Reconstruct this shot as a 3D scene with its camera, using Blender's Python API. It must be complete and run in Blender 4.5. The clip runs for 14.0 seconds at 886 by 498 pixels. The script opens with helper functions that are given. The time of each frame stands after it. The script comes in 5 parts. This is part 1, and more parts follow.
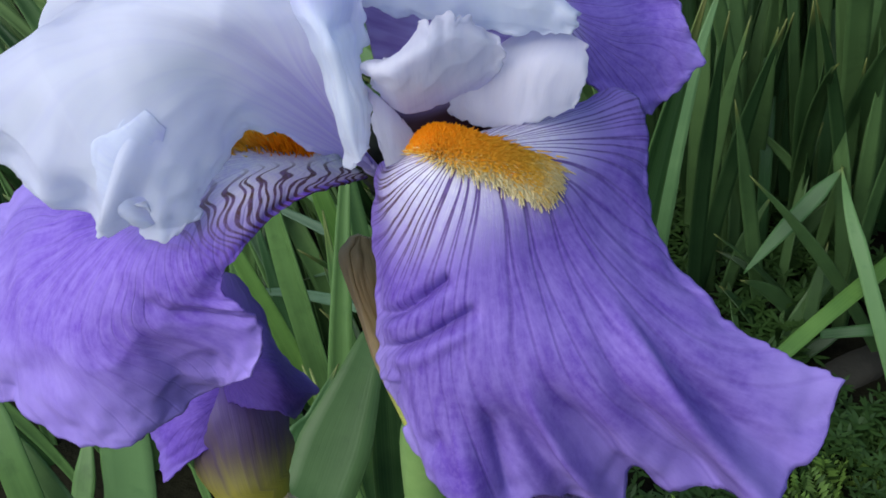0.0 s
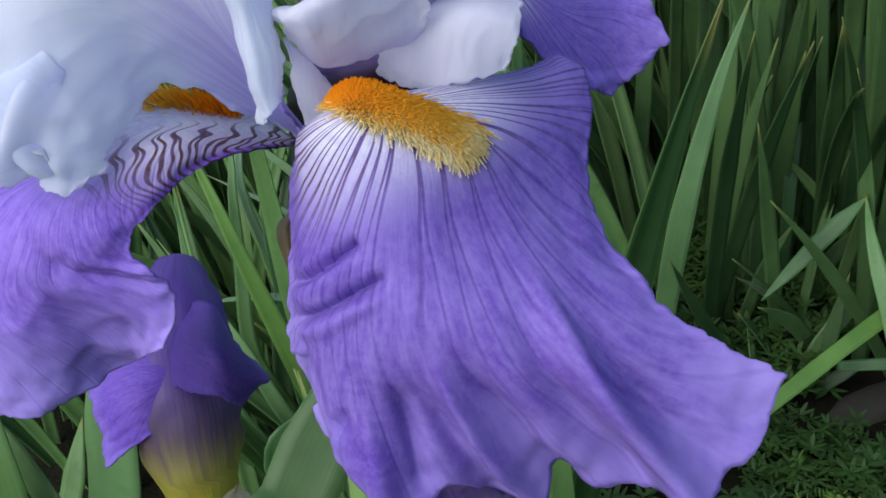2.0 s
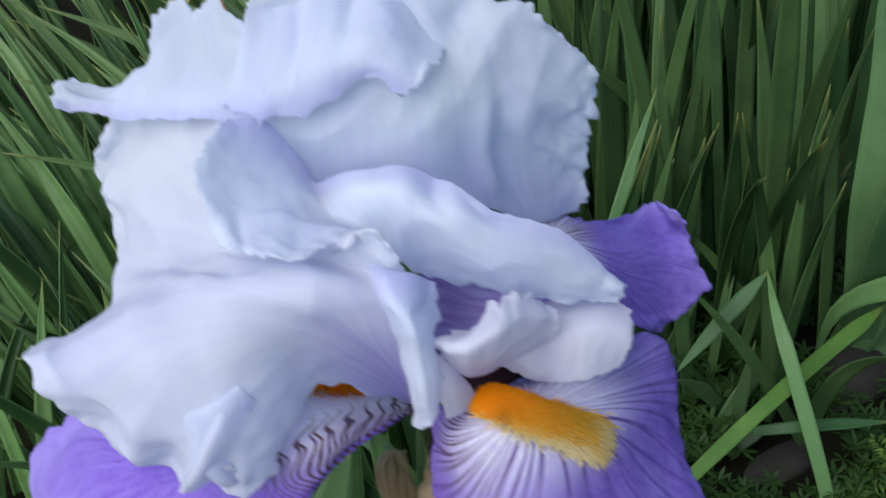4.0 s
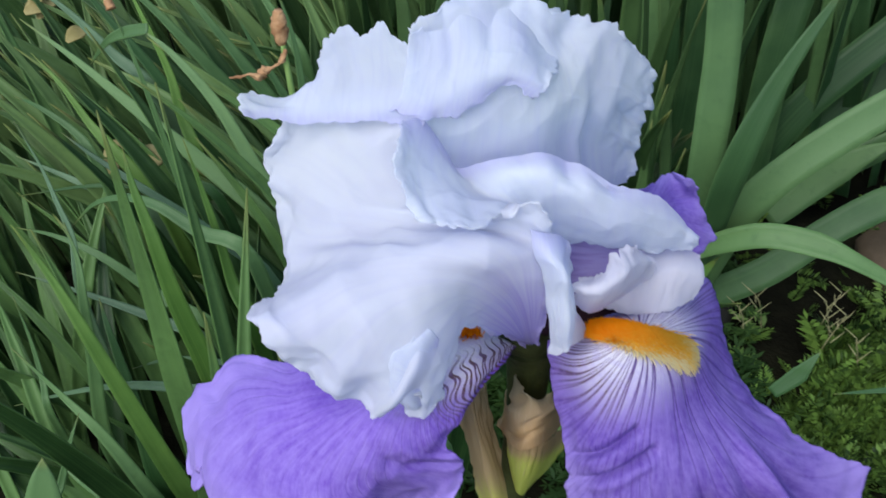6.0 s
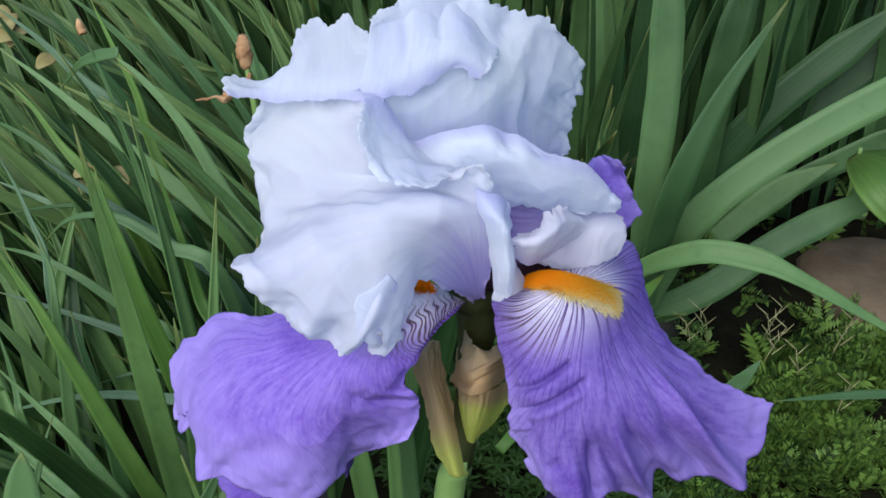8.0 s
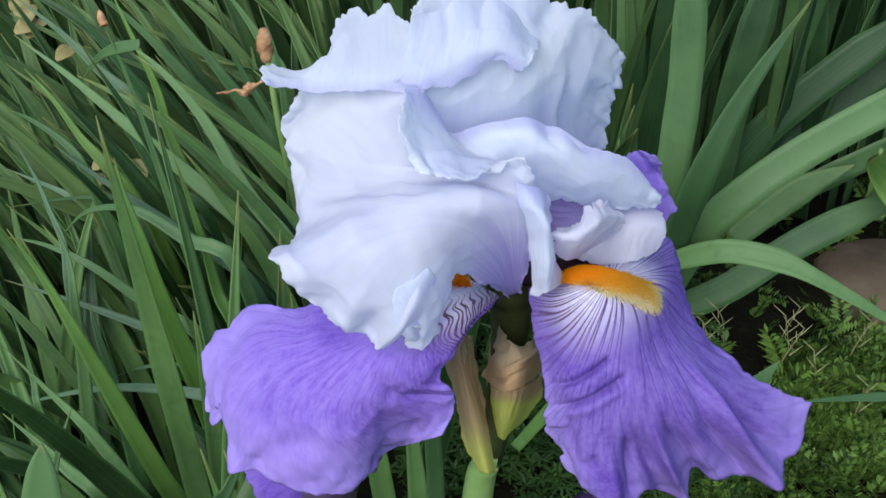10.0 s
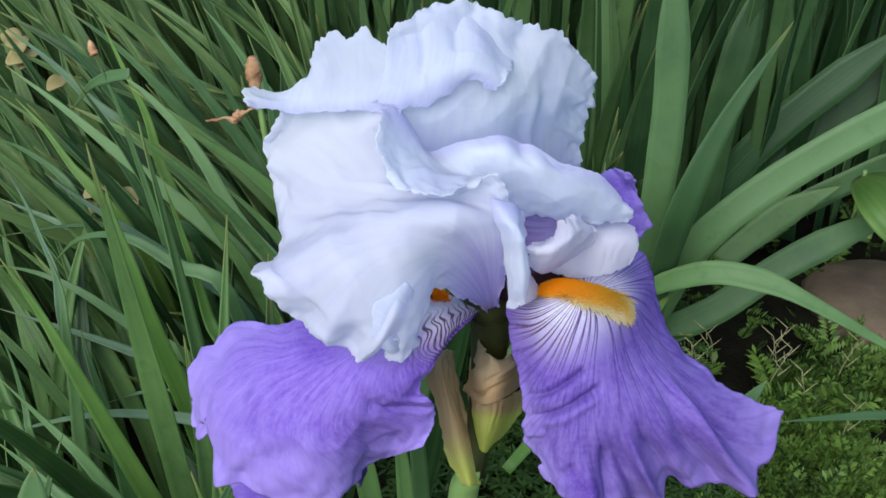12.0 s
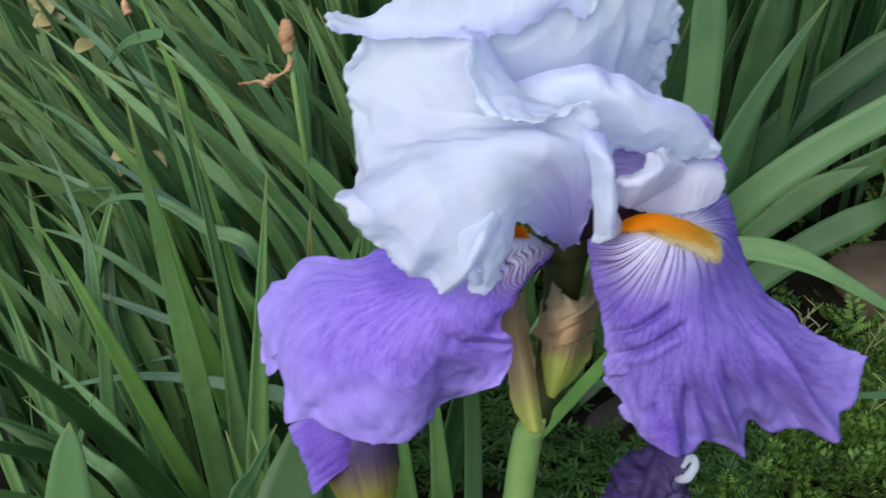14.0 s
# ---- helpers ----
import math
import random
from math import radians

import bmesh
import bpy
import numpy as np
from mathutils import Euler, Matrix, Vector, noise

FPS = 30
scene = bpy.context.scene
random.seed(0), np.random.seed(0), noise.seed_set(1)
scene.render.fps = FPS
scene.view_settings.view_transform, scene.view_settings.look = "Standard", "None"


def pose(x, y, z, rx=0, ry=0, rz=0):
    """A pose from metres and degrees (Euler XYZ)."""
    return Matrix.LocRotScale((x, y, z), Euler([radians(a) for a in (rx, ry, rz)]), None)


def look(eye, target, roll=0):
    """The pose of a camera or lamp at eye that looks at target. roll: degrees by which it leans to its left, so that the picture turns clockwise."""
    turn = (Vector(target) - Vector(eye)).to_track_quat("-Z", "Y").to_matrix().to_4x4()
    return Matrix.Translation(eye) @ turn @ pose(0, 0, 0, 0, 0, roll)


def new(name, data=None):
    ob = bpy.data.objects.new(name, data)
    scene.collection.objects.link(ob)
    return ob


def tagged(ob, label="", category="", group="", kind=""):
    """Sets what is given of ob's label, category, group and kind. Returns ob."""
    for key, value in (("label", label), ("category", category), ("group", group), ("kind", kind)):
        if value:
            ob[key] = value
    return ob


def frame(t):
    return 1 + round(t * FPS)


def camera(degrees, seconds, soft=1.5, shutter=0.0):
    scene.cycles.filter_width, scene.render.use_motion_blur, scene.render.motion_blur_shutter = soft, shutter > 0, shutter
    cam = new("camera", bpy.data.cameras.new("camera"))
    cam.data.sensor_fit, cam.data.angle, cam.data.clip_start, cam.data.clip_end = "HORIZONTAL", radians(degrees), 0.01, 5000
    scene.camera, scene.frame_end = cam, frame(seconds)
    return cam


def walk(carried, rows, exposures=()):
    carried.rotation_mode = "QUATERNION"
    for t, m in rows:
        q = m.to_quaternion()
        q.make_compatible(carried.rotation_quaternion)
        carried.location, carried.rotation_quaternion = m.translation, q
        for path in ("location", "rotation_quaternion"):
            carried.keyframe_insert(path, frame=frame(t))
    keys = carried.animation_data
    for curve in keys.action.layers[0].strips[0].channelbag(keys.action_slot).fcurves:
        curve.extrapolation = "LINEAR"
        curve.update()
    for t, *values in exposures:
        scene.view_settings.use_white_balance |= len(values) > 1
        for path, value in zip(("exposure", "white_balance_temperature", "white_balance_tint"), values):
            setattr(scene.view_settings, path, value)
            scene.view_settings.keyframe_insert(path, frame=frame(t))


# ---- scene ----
cam = camera(39.23, 14.0, soft=1.6, shutter=0.4)
PATH = [
    (0.0, pose(0.07655, -0.16526, 0.70616, 49.950, 6.489, 14.618)),
    (0.5, pose(0.08185, -0.16058, 0.70283, 50.455, 7.255, 15.204)),
    (1.0, pose(0.08325, -0.15930, 0.69529, 49.186, 7.034, 15.450)),
    (1.5, pose(0.08344, -0.16252, 0.69404, 50.231, 6.776, 17.478)),
    (2.0, pose(0.09084, -0.15656, 0.68994, 51.395, 5.680, 17.517)),
    (2.5, pose(0.08841, -0.15828, 0.70159, 51.113, 5.050, 17.298)),
    (3.0, pose(0.08756, -0.16418, 0.71416, 52.337, 4.507, 17.830)),
    (3.5, pose(0.07416, -0.15926, 0.73231, 51.818, 3.608, 14.296)),
    (4.0, pose(0.05433, -0.16412, 0.74469, 52.407, 4.245, 10.900)),
    (4.2, pose(0.04062, -0.16301, 0.75189, 49.702, 5.054, 9.796)),
    (6.3, pose(-0.00821, -0.22907, 0.78233, 51.029, -0.221, 0.297)),
    (6.5, pose(-0.00971, -0.23572, 0.77981, 50.419, -0.235, -0.295)),
    (7.0, pose(0.00202, -0.24918, 0.78928, 51.887, 0.571, -0.857)),
    (7.5, pose(0.00000, -0.25556, 0.79258, 53.000, 0.000, 0.000)),
    (8.0, pose(-0.00443, -0.26215, 0.79282, 52.800, -0.529, -0.335)),
    (8.5, pose(-0.00529, -0.26517, 0.79110, 53.151, -0.464, 0.025)),
    (8.7, pose(-0.00435, -0.26563, 0.79014, 52.765, -0.562, 0.061)),
    (10.8, pose(-0.01502, -0.25494, 0.78974, 52.618, -0.900, 0.468)),
    (11.0, pose(-0.01328, -0.25416, 0.78777, 52.144, -0.879, 0.089)),
    (11.5, pose(-0.00740, -0.26346, 0.79092, 53.711, -0.598, -0.261)),
    (12.0, pose(-0.00758, -0.26904, 0.79245, 53.998, -0.494, -0.179)),
    (12.5, pose(-0.00859, -0.26701, 0.79016, 53.533, -0.702, -0.609)),
    (13.0, pose(-0.01246, -0.27272, 0.78786, 53.945, -0.581, -0.383)),
    (13.5, pose(-0.01339, -0.27339, 0.78532, 53.764, -0.331, -0.846)),
    (14.0, pose(-0.02702, -0.27147, 0.77691, 53.386, -1.174, 0.562)),
]
walk(cam, PATH, [(0.0, 0.28), (0.5, 0.4), (1.0, 0.36), (1.5, 0.52), (2.0, 0.39), (2.5, 0.40), (3.0, 0.26), (3.5, 0.06), (4.0, 0.24), (6.3, 0.3), (7.0, 0.26), (8.0, 0.32), (11.0, 0.36), (13.5, 0.36), (14.0, 0.31)])

# ---- light ----
world = bpy.data.worlds.new("sky")
scene.world = world
world.use_nodes = True
wn, wl = world.node_tree.nodes, world.node_tree.links
sky = wn.new("ShaderNodeTexSky")
sky.sky_type, sky.sun_disc = "NISHITA", False
SUN_EL, SUN_AZ = radians(46), radians(-150)
sky.sun_elevation, sky.sun_rotation = SUN_EL, SUN_AZ
wl.new(sky.outputs[0], wn["Background"].inputs[0])
wn["Background"].inputs[1].default_value = 0.15
lamp = bpy.data.lights.new("sun", "SUN")
lamp.energy, lamp.angle, lamp.color = 2.3, radians(60), (1.0, 0.985, 0.96)
sun = new("sun", lamp)
to_sun = Vector((math.sin(SUN_AZ) * math.cos(SUN_EL), math.cos(SUN_AZ) * math.cos(SUN_EL), math.sin(SUN_EL)))
sun.matrix_world = look(to_sun * 3, (0, 0, 0))


# ---- materials ----
class Nodes:
    """Short hand for wiring a node material."""

    def __init__(self, name):
        self.mat = bpy.data.materials.new(name)
        self.mat.use_nodes = True
        self.n, self.l = self.mat.node_tree.nodes, self.mat.node_tree.links
        self.bsdf, self.out = self.n["Principled BSDF"], self.n["Material Output"]

    def put(self, socket, value):
        if isinstance(value, bpy.types.NodeSocket):
            self.l.new(value, socket)
        elif isinstance(value, (tuple, list)) and len(value) == 3 and socket.type == "RGBA":
            socket.default_value = (*value, 1)
        else:
            socket.default_value = value

    def math(self, op, a, b=0.0, clamp=False):
        m = self.n.new("ShaderNodeMath")
        m.operation, m.use_clamp = op, clamp
        self.put(m.inputs[0], a)
        self.put(m.inputs[1], b)
        return m.outputs[0]

    def mix(self, fac, a, b, blend="MIX"):
        m = self.n.new("ShaderNodeMix")
        m.data_type, m.blend_type = "RGBA", blend
        self.put(m.inputs[0], fac)
        self.put(m.inputs[6], a)
        self.put(m.inputs[7], b)
        return m.outputs[2]

    def span(self, value, a, b, lo=0.0, hi=1.0):
        m = self.n.new("ShaderNodeMapRange")
        m.interpolation_type = "SMOOTHSTEP"
        self.put(m.inputs[0], value)
        for k, v in enumerate((a, b, lo, hi)):
            m.inputs[k + 1].default_value = v
        return m.outputs[0]

    def uv(self):
        c = self.n.new("ShaderNodeSeparateXYZ")
        self.l.new(self.n.new("ShaderNodeUVMap").outputs[0], c.inputs[0])
        return c.outputs[0], c.outputs[1]

    def vec(self, x, y, z=0.0):
        c = self.n.new("ShaderNodeCombineXYZ")
        for k, v in enumerate((x, y, z)):
            self.put(c.inputs[k], v)
        return c.outputs[0]

    def noise(self, vector, scale, detail=3.0, rough=0.5, distort=0.0):
        t = self.n.new("ShaderNodeTexNoise")
        self.l.new(vector, t.inputs["Vector"])
        t.inputs["Scale"].default_value, t.inputs["Detail"].default_value = scale, detail
        t.inputs["Roughness"].default_value, t.inputs["Distortion"].default_value = rough, distort
        return t.outputs[0]

    def place(self):
        return self.n.new("ShaderNodeTexCoord").outputs["Object"]

    def spot(self):
        return self.n.new("ShaderNodeNewGeometry").outputs["Position"]

    def chance(self):
        return self.n.new("ShaderNodeObjectInfo").outputs["Random"]

    def bump(self, height, strength, distance):
        b = self.n.new("ShaderNodeBump")
        b.inputs["Strength"].default_value, b.inputs["Distance"].default_value = strength, distance
        self.l.new(height, b.inputs["Height"])
        return b.outputs[0]

    def finish(self, colour, rough, normal=None, see_through=0.0, gloss=0.4):
        self.put(self.bsdf.inputs["Base Color"], colour)
        self.put(self.bsdf.inputs["Roughness"], rough)
        self.put(self.bsdf.inputs["Specular IOR Level"], gloss)
        if normal:
            self.l.new(normal, self.bsdf.inputs["Normal"])
        if see_through:
            t, m = self.n.new("ShaderNodeBsdfTranslucent"), self.n.new("ShaderNodeMixShader")
            self.put(t.inputs[0], colour)
            m.inputs[0].default_value = see_through
            self.l.new(self.bsdf.outputs[0], m.inputs[1])
            self.l.new(t.outputs[0], m.inputs[2])
            self.l.new(m.outputs[0], self.out.inputs[0])
        return self.mat


def fall_material(name, violet, light, haft_end, source=(0.5, 0.02), brown_to=0.42, feather=False):
    """Violet petal whose veins spread like a fan from its haft."""
    k = Nodes(name)
    u, v = k.uv()
    place = k.place()
    x, y = k.math("SUBTRACT", u, source[0]), k.math("SUBTRACT", v, source[1])
    turn = k.math("ARCTAN2", k.math("MULTIPLY", x, 0.9 if feather else 0.5), y)
    wide = k.math("MULTIPLY", x, 0.6 if feather else 0.48)
    far = k.math("SQRT", k.math("ADD", k.math("MULTIPLY", wide, wide), k.math("MULTIPLY", y, y)))
    faded = tuple(0.7 * a + 0.3 * b for a, b in zip(light, (0.62, 0.58, 0.90)))
    mottle = k.noise(place, 110.0, 4.0, 0.6)
    broad = k.noise(place, 45.0, 3.0, 0.55)
    streak = k.noise(k.vec(k.math("MULTIPLY", turn, 42.0), k.math("MULTIPLY", far, 12.0)), 1.0, 5.0, 0.65)
    body = k.mix(k.span(streak, 0.15, 0.9), violet, light)
    body = k.mix(k.span(broad, 0.5, 0.7, 0.0, 0.4), body, light)
    body = k.mix(k.span(broad, 0.5, 0.28, 0.0, 0.8), body, violet)
    body = k.mix(k.span(mottle, 0.4, 0.8, 0.0, 0.25), body, violet)
    body = k.mix(k.span(k.math("ADD", v, k.math("MULTIPLY", k.math("SUBTRACT", broad, 0.5), 0.3)), 0.6 if feather else 0.85, 1.0, 0.0, 0.6 if feather else 0.25), body, faded)
    edge = k.math("ADD", u, k.math("MULTIPLY", k.math("SUBTRACT", broad, 0.5), 0.22))
    rim = k.math("MAXIMUM", k.span(edge, 0.2, 0.0, 0.0, 0.55), k.span(edge, 0.88, 1.0, 0.0, 0.2))
    body = k.mix(k.math("MULTIPLY", rim, k.span(v, 0.45, 0.7)), body, faded)
    pale = k.math("MULTIPLY", k.span(u, 0.7, 0.95), 0.10)
    fade = k.span(k.math("ADD", k.math("ADD", far, pale), k.math("MULTIPLY", k.math("SUBTRACT", streak, 0.5), 0.18)), haft_end - 0.2, haft_end + 0.1)
    body = k.mix(fade, (0.80, 0.80, 0.86), body)
    wander = k.noise(k.vec(k.math("MULTIPLY", turn, 4.0), k.math("MULTIPLY", far, 1.6)), 1.0, 0.0)
    rays = k.math("FRACT", k.math("ADD", k.math("MULTIPLY", turn, 9.0), k.math("MULTIPLY", wander, 2.2)))
    rays = k.math("ABSOLUTE", k.math("SUBTRACT", rays, 0.5))
    forks = k.noise(k.vec(k.math("MULTIPLY", turn, 4.0), 0.3), 1.0, 0.0)
    rays = k.math("ABSOLUTE", k.math("SUBTRACT", rays, k.span(k.math("ADD", far, k.math("MULTIPLY", forks, 0.5)), 0.3, 0.75, 0.0, 0.25)))
    rays = k.math("MULTIPLY", rays, k.math("ADD", 0.30, k.math("MULTIPLY", far, 1.9)))
    fine = k.span(rays, 0.01, 0.085, 1.0, 0.0)
    body = k.mix(k.math("MULTIPLY", fine, k.span(far, 0.2, 0.85, 0.3 if feather else 0.55, 0.05 if feather else 0.14)), body, (0.085, 0.035, 0.28))
    bold = k.math("MAXIMUM", k.span(rays, 0.035, 0.07, 1.0, 0.0), k.math("MULTIPLY", k.span(u, brown_to, brown_to - 0.15), k.span(rays, 0.06, 0.11, 1.0, 0.0)))
    if feather:
        q = k.math("SUBTRACT", k.math("MULTIPLY", v, 28.0), k.math("MULTIPLY", u, 5.0))
        q = k.math("ADD", q, k.math("MULTIPLY", k.noise(k.vec(k.math("MULTIPLY", u, 5.0), k.math("MULTIPLY", v, 9.0)), 1.0, 0.0), 2.4))
        split = k.span(k.math("ADD", u, k.math("MULTIPLY", k.noise(k.vec(0.7, k.math("MULTIPLY", v, 30.0)), 1.0, 0.0), 0.8)), 0.85, 1.3, 0.0, 0.25)
        bold = k.math("ABSOLUTE", k.math("SUBTRACT", k.math("ABSOLUTE", k.math("SUBTRACT", k.math("FRACT", q), 0.5)), split))
        bold = k.span(bold, 0.07, 0.14, 1.0, 0.0)
    brown = k.mix(k.span(u, brown_to - 0.1, brown_to + 0.1), (0.085, 0.030, 0.012), (0.10, 0.055, 0.21))
    reach = k.span(far, haft_end - 0.08, haft_end + 0.12, 0.95, 0.0)
    if feather:
        reach = k.math("MULTIPLY", k.span(v, 0.22, 0.42, 0.95, 0.0), k.span(u, 0.3, 0.6))
        body = k.mix(k.math("MULTIPLY", k.math("MULTIPLY", k.span(v, 0.16, 0.36, 0.7, 0.0), k.span(u, 0.3, 0.6)), k.span(u, 0.97, 0.88)), body, (0.74, 0.70, 0.74))
    body = k.mix(k.math("MULTIPLY", bold, reach), body, brown)
    height = k.math("ADD", k.math("MULTIPLY", streak, 0.8), k.math("MULTIPLY", fine, -0.5))
    grain = k.noise(place, 700.0, 3.0, 0.7)
    body = k.mix(k.span(grain, 0.35, 0.7, 0.0, 0.3), body, light)
    height = k.math("ADD", height, k.math("MULTIPLY", grain, 0.5))
    return k.finish(body, 0.5, k.bump(height, 0.4, 0.0004), 0.2, 0.15)


def white_material(name, tone, shade, base_tint):
    k = Nodes(name)
    u, v = k.uv()
    place = k.place()
    streak = k.noise(k.vec(k.math("MULTIPLY", u, 30.0), k.math("MULTIPLY", v, 2.0)), 1.0, 3.0)
    cloud = k.noise(place, 55.0, 3.0)
    body = k.mix(k.span(cloud, 0.3, 0.75, 0.0, 0.4), tone, shade)
    body = k.mix(k.span(streak, 0.42, 0.75, 0.0, 0.4), body, shade)
    base = k.math("MULTIPLY", k.span(v, 0.02, 0.36, 1.0, 0.0), k.span(streak, 0.2, 0.7, 0.5, 1.0))
    body = k.mix(base, body, base_tint)
    thread = k.noise(k.vec(k.math("MULTIPLY", u, 90.0), k.math("MULTIPLY", v, 5.0)), 1.0, 2.0)
    height = k.math("ADD", k.math("ADD", k.math("MULTIPLY", streak, 0.6), k.math("MULTIPLY", thread, 0.3)), k.math("MULTIPLY", k.noise(place, 500.0, 2.0), 0.2))
    return k.finish(body, 0.5, k.bump(height, 0.3, 0.0005), 0.64, 0.08)


def leaf_material(name, dark, light, stripe=60.0, relief=0.18):
    k = Nodes(name)
    u, v = k.uv()
    lines = k.noise(k.vec(k.math("MULTIPLY", u, stripe), k.math("MULTIPLY", v, 1.5), k.math("MULTIPLY", k.chance(), 40.0)), 1.0, 2.0)
    patch = k.noise(k.spot(), 16.0, 4.0, 0.6)
    body = k.mix(k.span(k.math("ADD", k.math("MULTIPLY", patch, 0.6), k.math("MULTIPLY", k.chance(), 0.6)), 0.3, 0.95), dark, light)
    body = k.mix(k.span(lines, 0.4, 0.75, 0.0, 0.22), body, light)
    blotch = k.noise(k.spot(), 75.0, 4.0, 0.65)
    body = k.mix(k.span(blotch, 0.52, 0.72, 0.0, 0.25), body, dark)
    body = k.mix(k.span(k.math("ABSOLUTE", k.math("SUBTRACT", u, 0.5)), 0.42, 0.5, 0.0, 0.35), body, light)
    body = k.mix(k.span(v, 0.9, 1.0, 0.0, 0.5), body, (0.20, 0.20, 0.05))
    return k.finish(body, 0.43, k.bump(lines, relief, 0.0006), 0.05, 0.24)


def plain_material(name, a, b, scale, rough, bump_size=0.0008, see_through=0.0, gloss=0.3):
    k = Nodes(name)
    p = k.spot()
    n = k.noise(p, scale, 5.0, 0.6)
    fine = k.noise(p, scale * 9, 3.0, 0.6)
    body = k.mix(k.span(n, 0.3, 0.7), a, b)
    body = k.mix(k.span(fine, 0.4, 0.8, 0.0, 0.3), body, a)
    return k.finish(body, rough, k.bump(k.math("ADD", n, k.math("MULTIPLY", fine, 0.5)), 0.6, bump_size), see_through, gloss)


M_FALL = fall_material("violet_fall", (0.115, 0.052, 0.380), (0.310, 0.225, 0.630), 0.215, (0.60, 0.255), 0.42)
M_FALL_LEFT = fall_material("bright_violet_fall", (0.140, 0.052, 0.480), (0.345, 0.245, 0.720), 0.34, (0.3, 0.02), 1.2, True)
M_FALL_BACK = fall_material("violet_back_fall", (0.165, 0.090, 0.52), (0.33, 0.24, 0.70), 0.25)
M_WHITE = white_material("pale_standard", (0.880, 0.905, 0.960), (0.775, 0.785, 0.93), (0.52, 0.44, 0.82))
M_CROWN = white_material("pale_crown", (0.865, 0.905, 0.960), (0.740, 0.765, 0.93), (0.74, 0.75, 0.94))
M_CREST = white_material("crest_white", (0.86, 0.86, 0.92), (0.78, 0.78, 0.88), (0.78, 0.75, 0.88))


def arm_material():
    k = Nodes("mauve_arm")
    u, v = k.uv()
    streak = k.noise(k.vec(k.math("MULTIPLY", v, 3.0), k.math("MULTIPLY", u, 22.0)), 1.0, 3.0)
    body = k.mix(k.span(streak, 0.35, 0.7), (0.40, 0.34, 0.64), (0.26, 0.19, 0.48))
    # shadow of the hollow under the crest, painted along the lower edge
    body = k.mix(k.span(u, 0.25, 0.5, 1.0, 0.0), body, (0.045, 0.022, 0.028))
    return k.finish(body, 0.5, k.bump(streak, 0.3, 0.0005), 0.3, 0.1)


M_ARM = arm_material()
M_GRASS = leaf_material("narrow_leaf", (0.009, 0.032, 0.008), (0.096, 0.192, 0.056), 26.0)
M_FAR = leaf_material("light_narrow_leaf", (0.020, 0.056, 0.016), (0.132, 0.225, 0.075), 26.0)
M_IRIS = leaf_material("iris_leaf", (0.034, 0.088, 0.032), (0.098, 0.190, 0.072), 40.0)
M_MID = leaf_material("mid_green_leaf", (0.021, 0.062, 0.021), (0.100, 0.195, 0.070), 40.0)
M_PALE = leaf_material("pale_leaf", (0.055, 0.125, 0.045), (0.15, 0.265, 0.105), 30.0)
M_BRIGHT = leaf_material("bright_leaf", (0.045, 0.115, 0.020), (0.145, 0.275, 0.060), 30.0)
M_BLADE = leaf_material("green_blade", (0.022, 0.070, 0.021), (0.105, 0.205, 0.072), 30.0)
M_BLUE = leaf_material("bluish_blade", (0.032, 0.082, 0.044), (0.115, 0.205, 0.110), 30.0)
# iris leaf green darkened in its colour to stand in for shade within the stand
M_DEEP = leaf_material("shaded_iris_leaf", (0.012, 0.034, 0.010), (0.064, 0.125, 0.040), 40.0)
M_HOSTA = leaf_material("hosta_leaf", (0.06, 0.14, 0.028), (0.19, 0.31, 0.075), 18.0, 1.0)
M_STEM = plain_material("green_stem", (0.17, 0.30, 0.085), (0.23, 0.37, 0.12), 40.0, 0.45, 0.0004)
M_PAPER = plain_material("cream_paper", (0.46, 0.30, 0.15), (0.74, 0.66, 0.44), 60.0, 0.7, 0.0008, 0.2)
M_STRAW = plain_material("straw", (0.22, 0.22, 0.10), (0.34, 0.32, 0.17), 90.0, 0.8)


def bract_material(name, fresh, dry, top, turn):
    k = Nodes(name)
    u, v = k.uv()
    s = k.noise(k.vec(k.math("MULTIPLY", u, 26.0), k.math("MULTIPLY", v, 3.0)), 1.0, 4.0, 0.6)
    h = k.math("ADD", v, k.math("MULTIPLY", k.math("SUBTRACT", s, 0.5), 0.25))
    body = k.mix(k.span(h, turn - 0.15, turn + 0.15), fresh, dry)
    body = k.mix(k.span(h, 0.55, 0.9), body, top)
    body = k.mix(k.span(s, 0.5, 0.75, 0.0, 0.35), body, (0.78, 0.66, 0.46))
    return k.finish(body, 0.65, k.bump(s, 0.5, 0.0006), 0.45, 0.15)


M_BRACT = bract_material("papery_bract", (0.72, 0.76, 0.20), (0.62, 0.47, 0.27), (0.44, 0.37, 0.24), 0.22)
M_SHEATH = bract_material("green_bract", (0.66, 0.72, 0.17), (0.60, 0.50, 0.24), (0.60, 0.44, 0.24), 0.72)
M_COLLAR = bract_material("brown_papery_bract", (0.66, 0.47, 0.26), (0.55, 0.42, 0.26), (0.36, 0.31, 0.20), 0.4)
M_TUBE = plain_material("olive_tube", (0.022, 0.03, 0.010), (0.05, 0.06, 0.02), 70.0, 0.5)
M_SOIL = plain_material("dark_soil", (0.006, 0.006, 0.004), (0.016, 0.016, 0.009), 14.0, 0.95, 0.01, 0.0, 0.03)


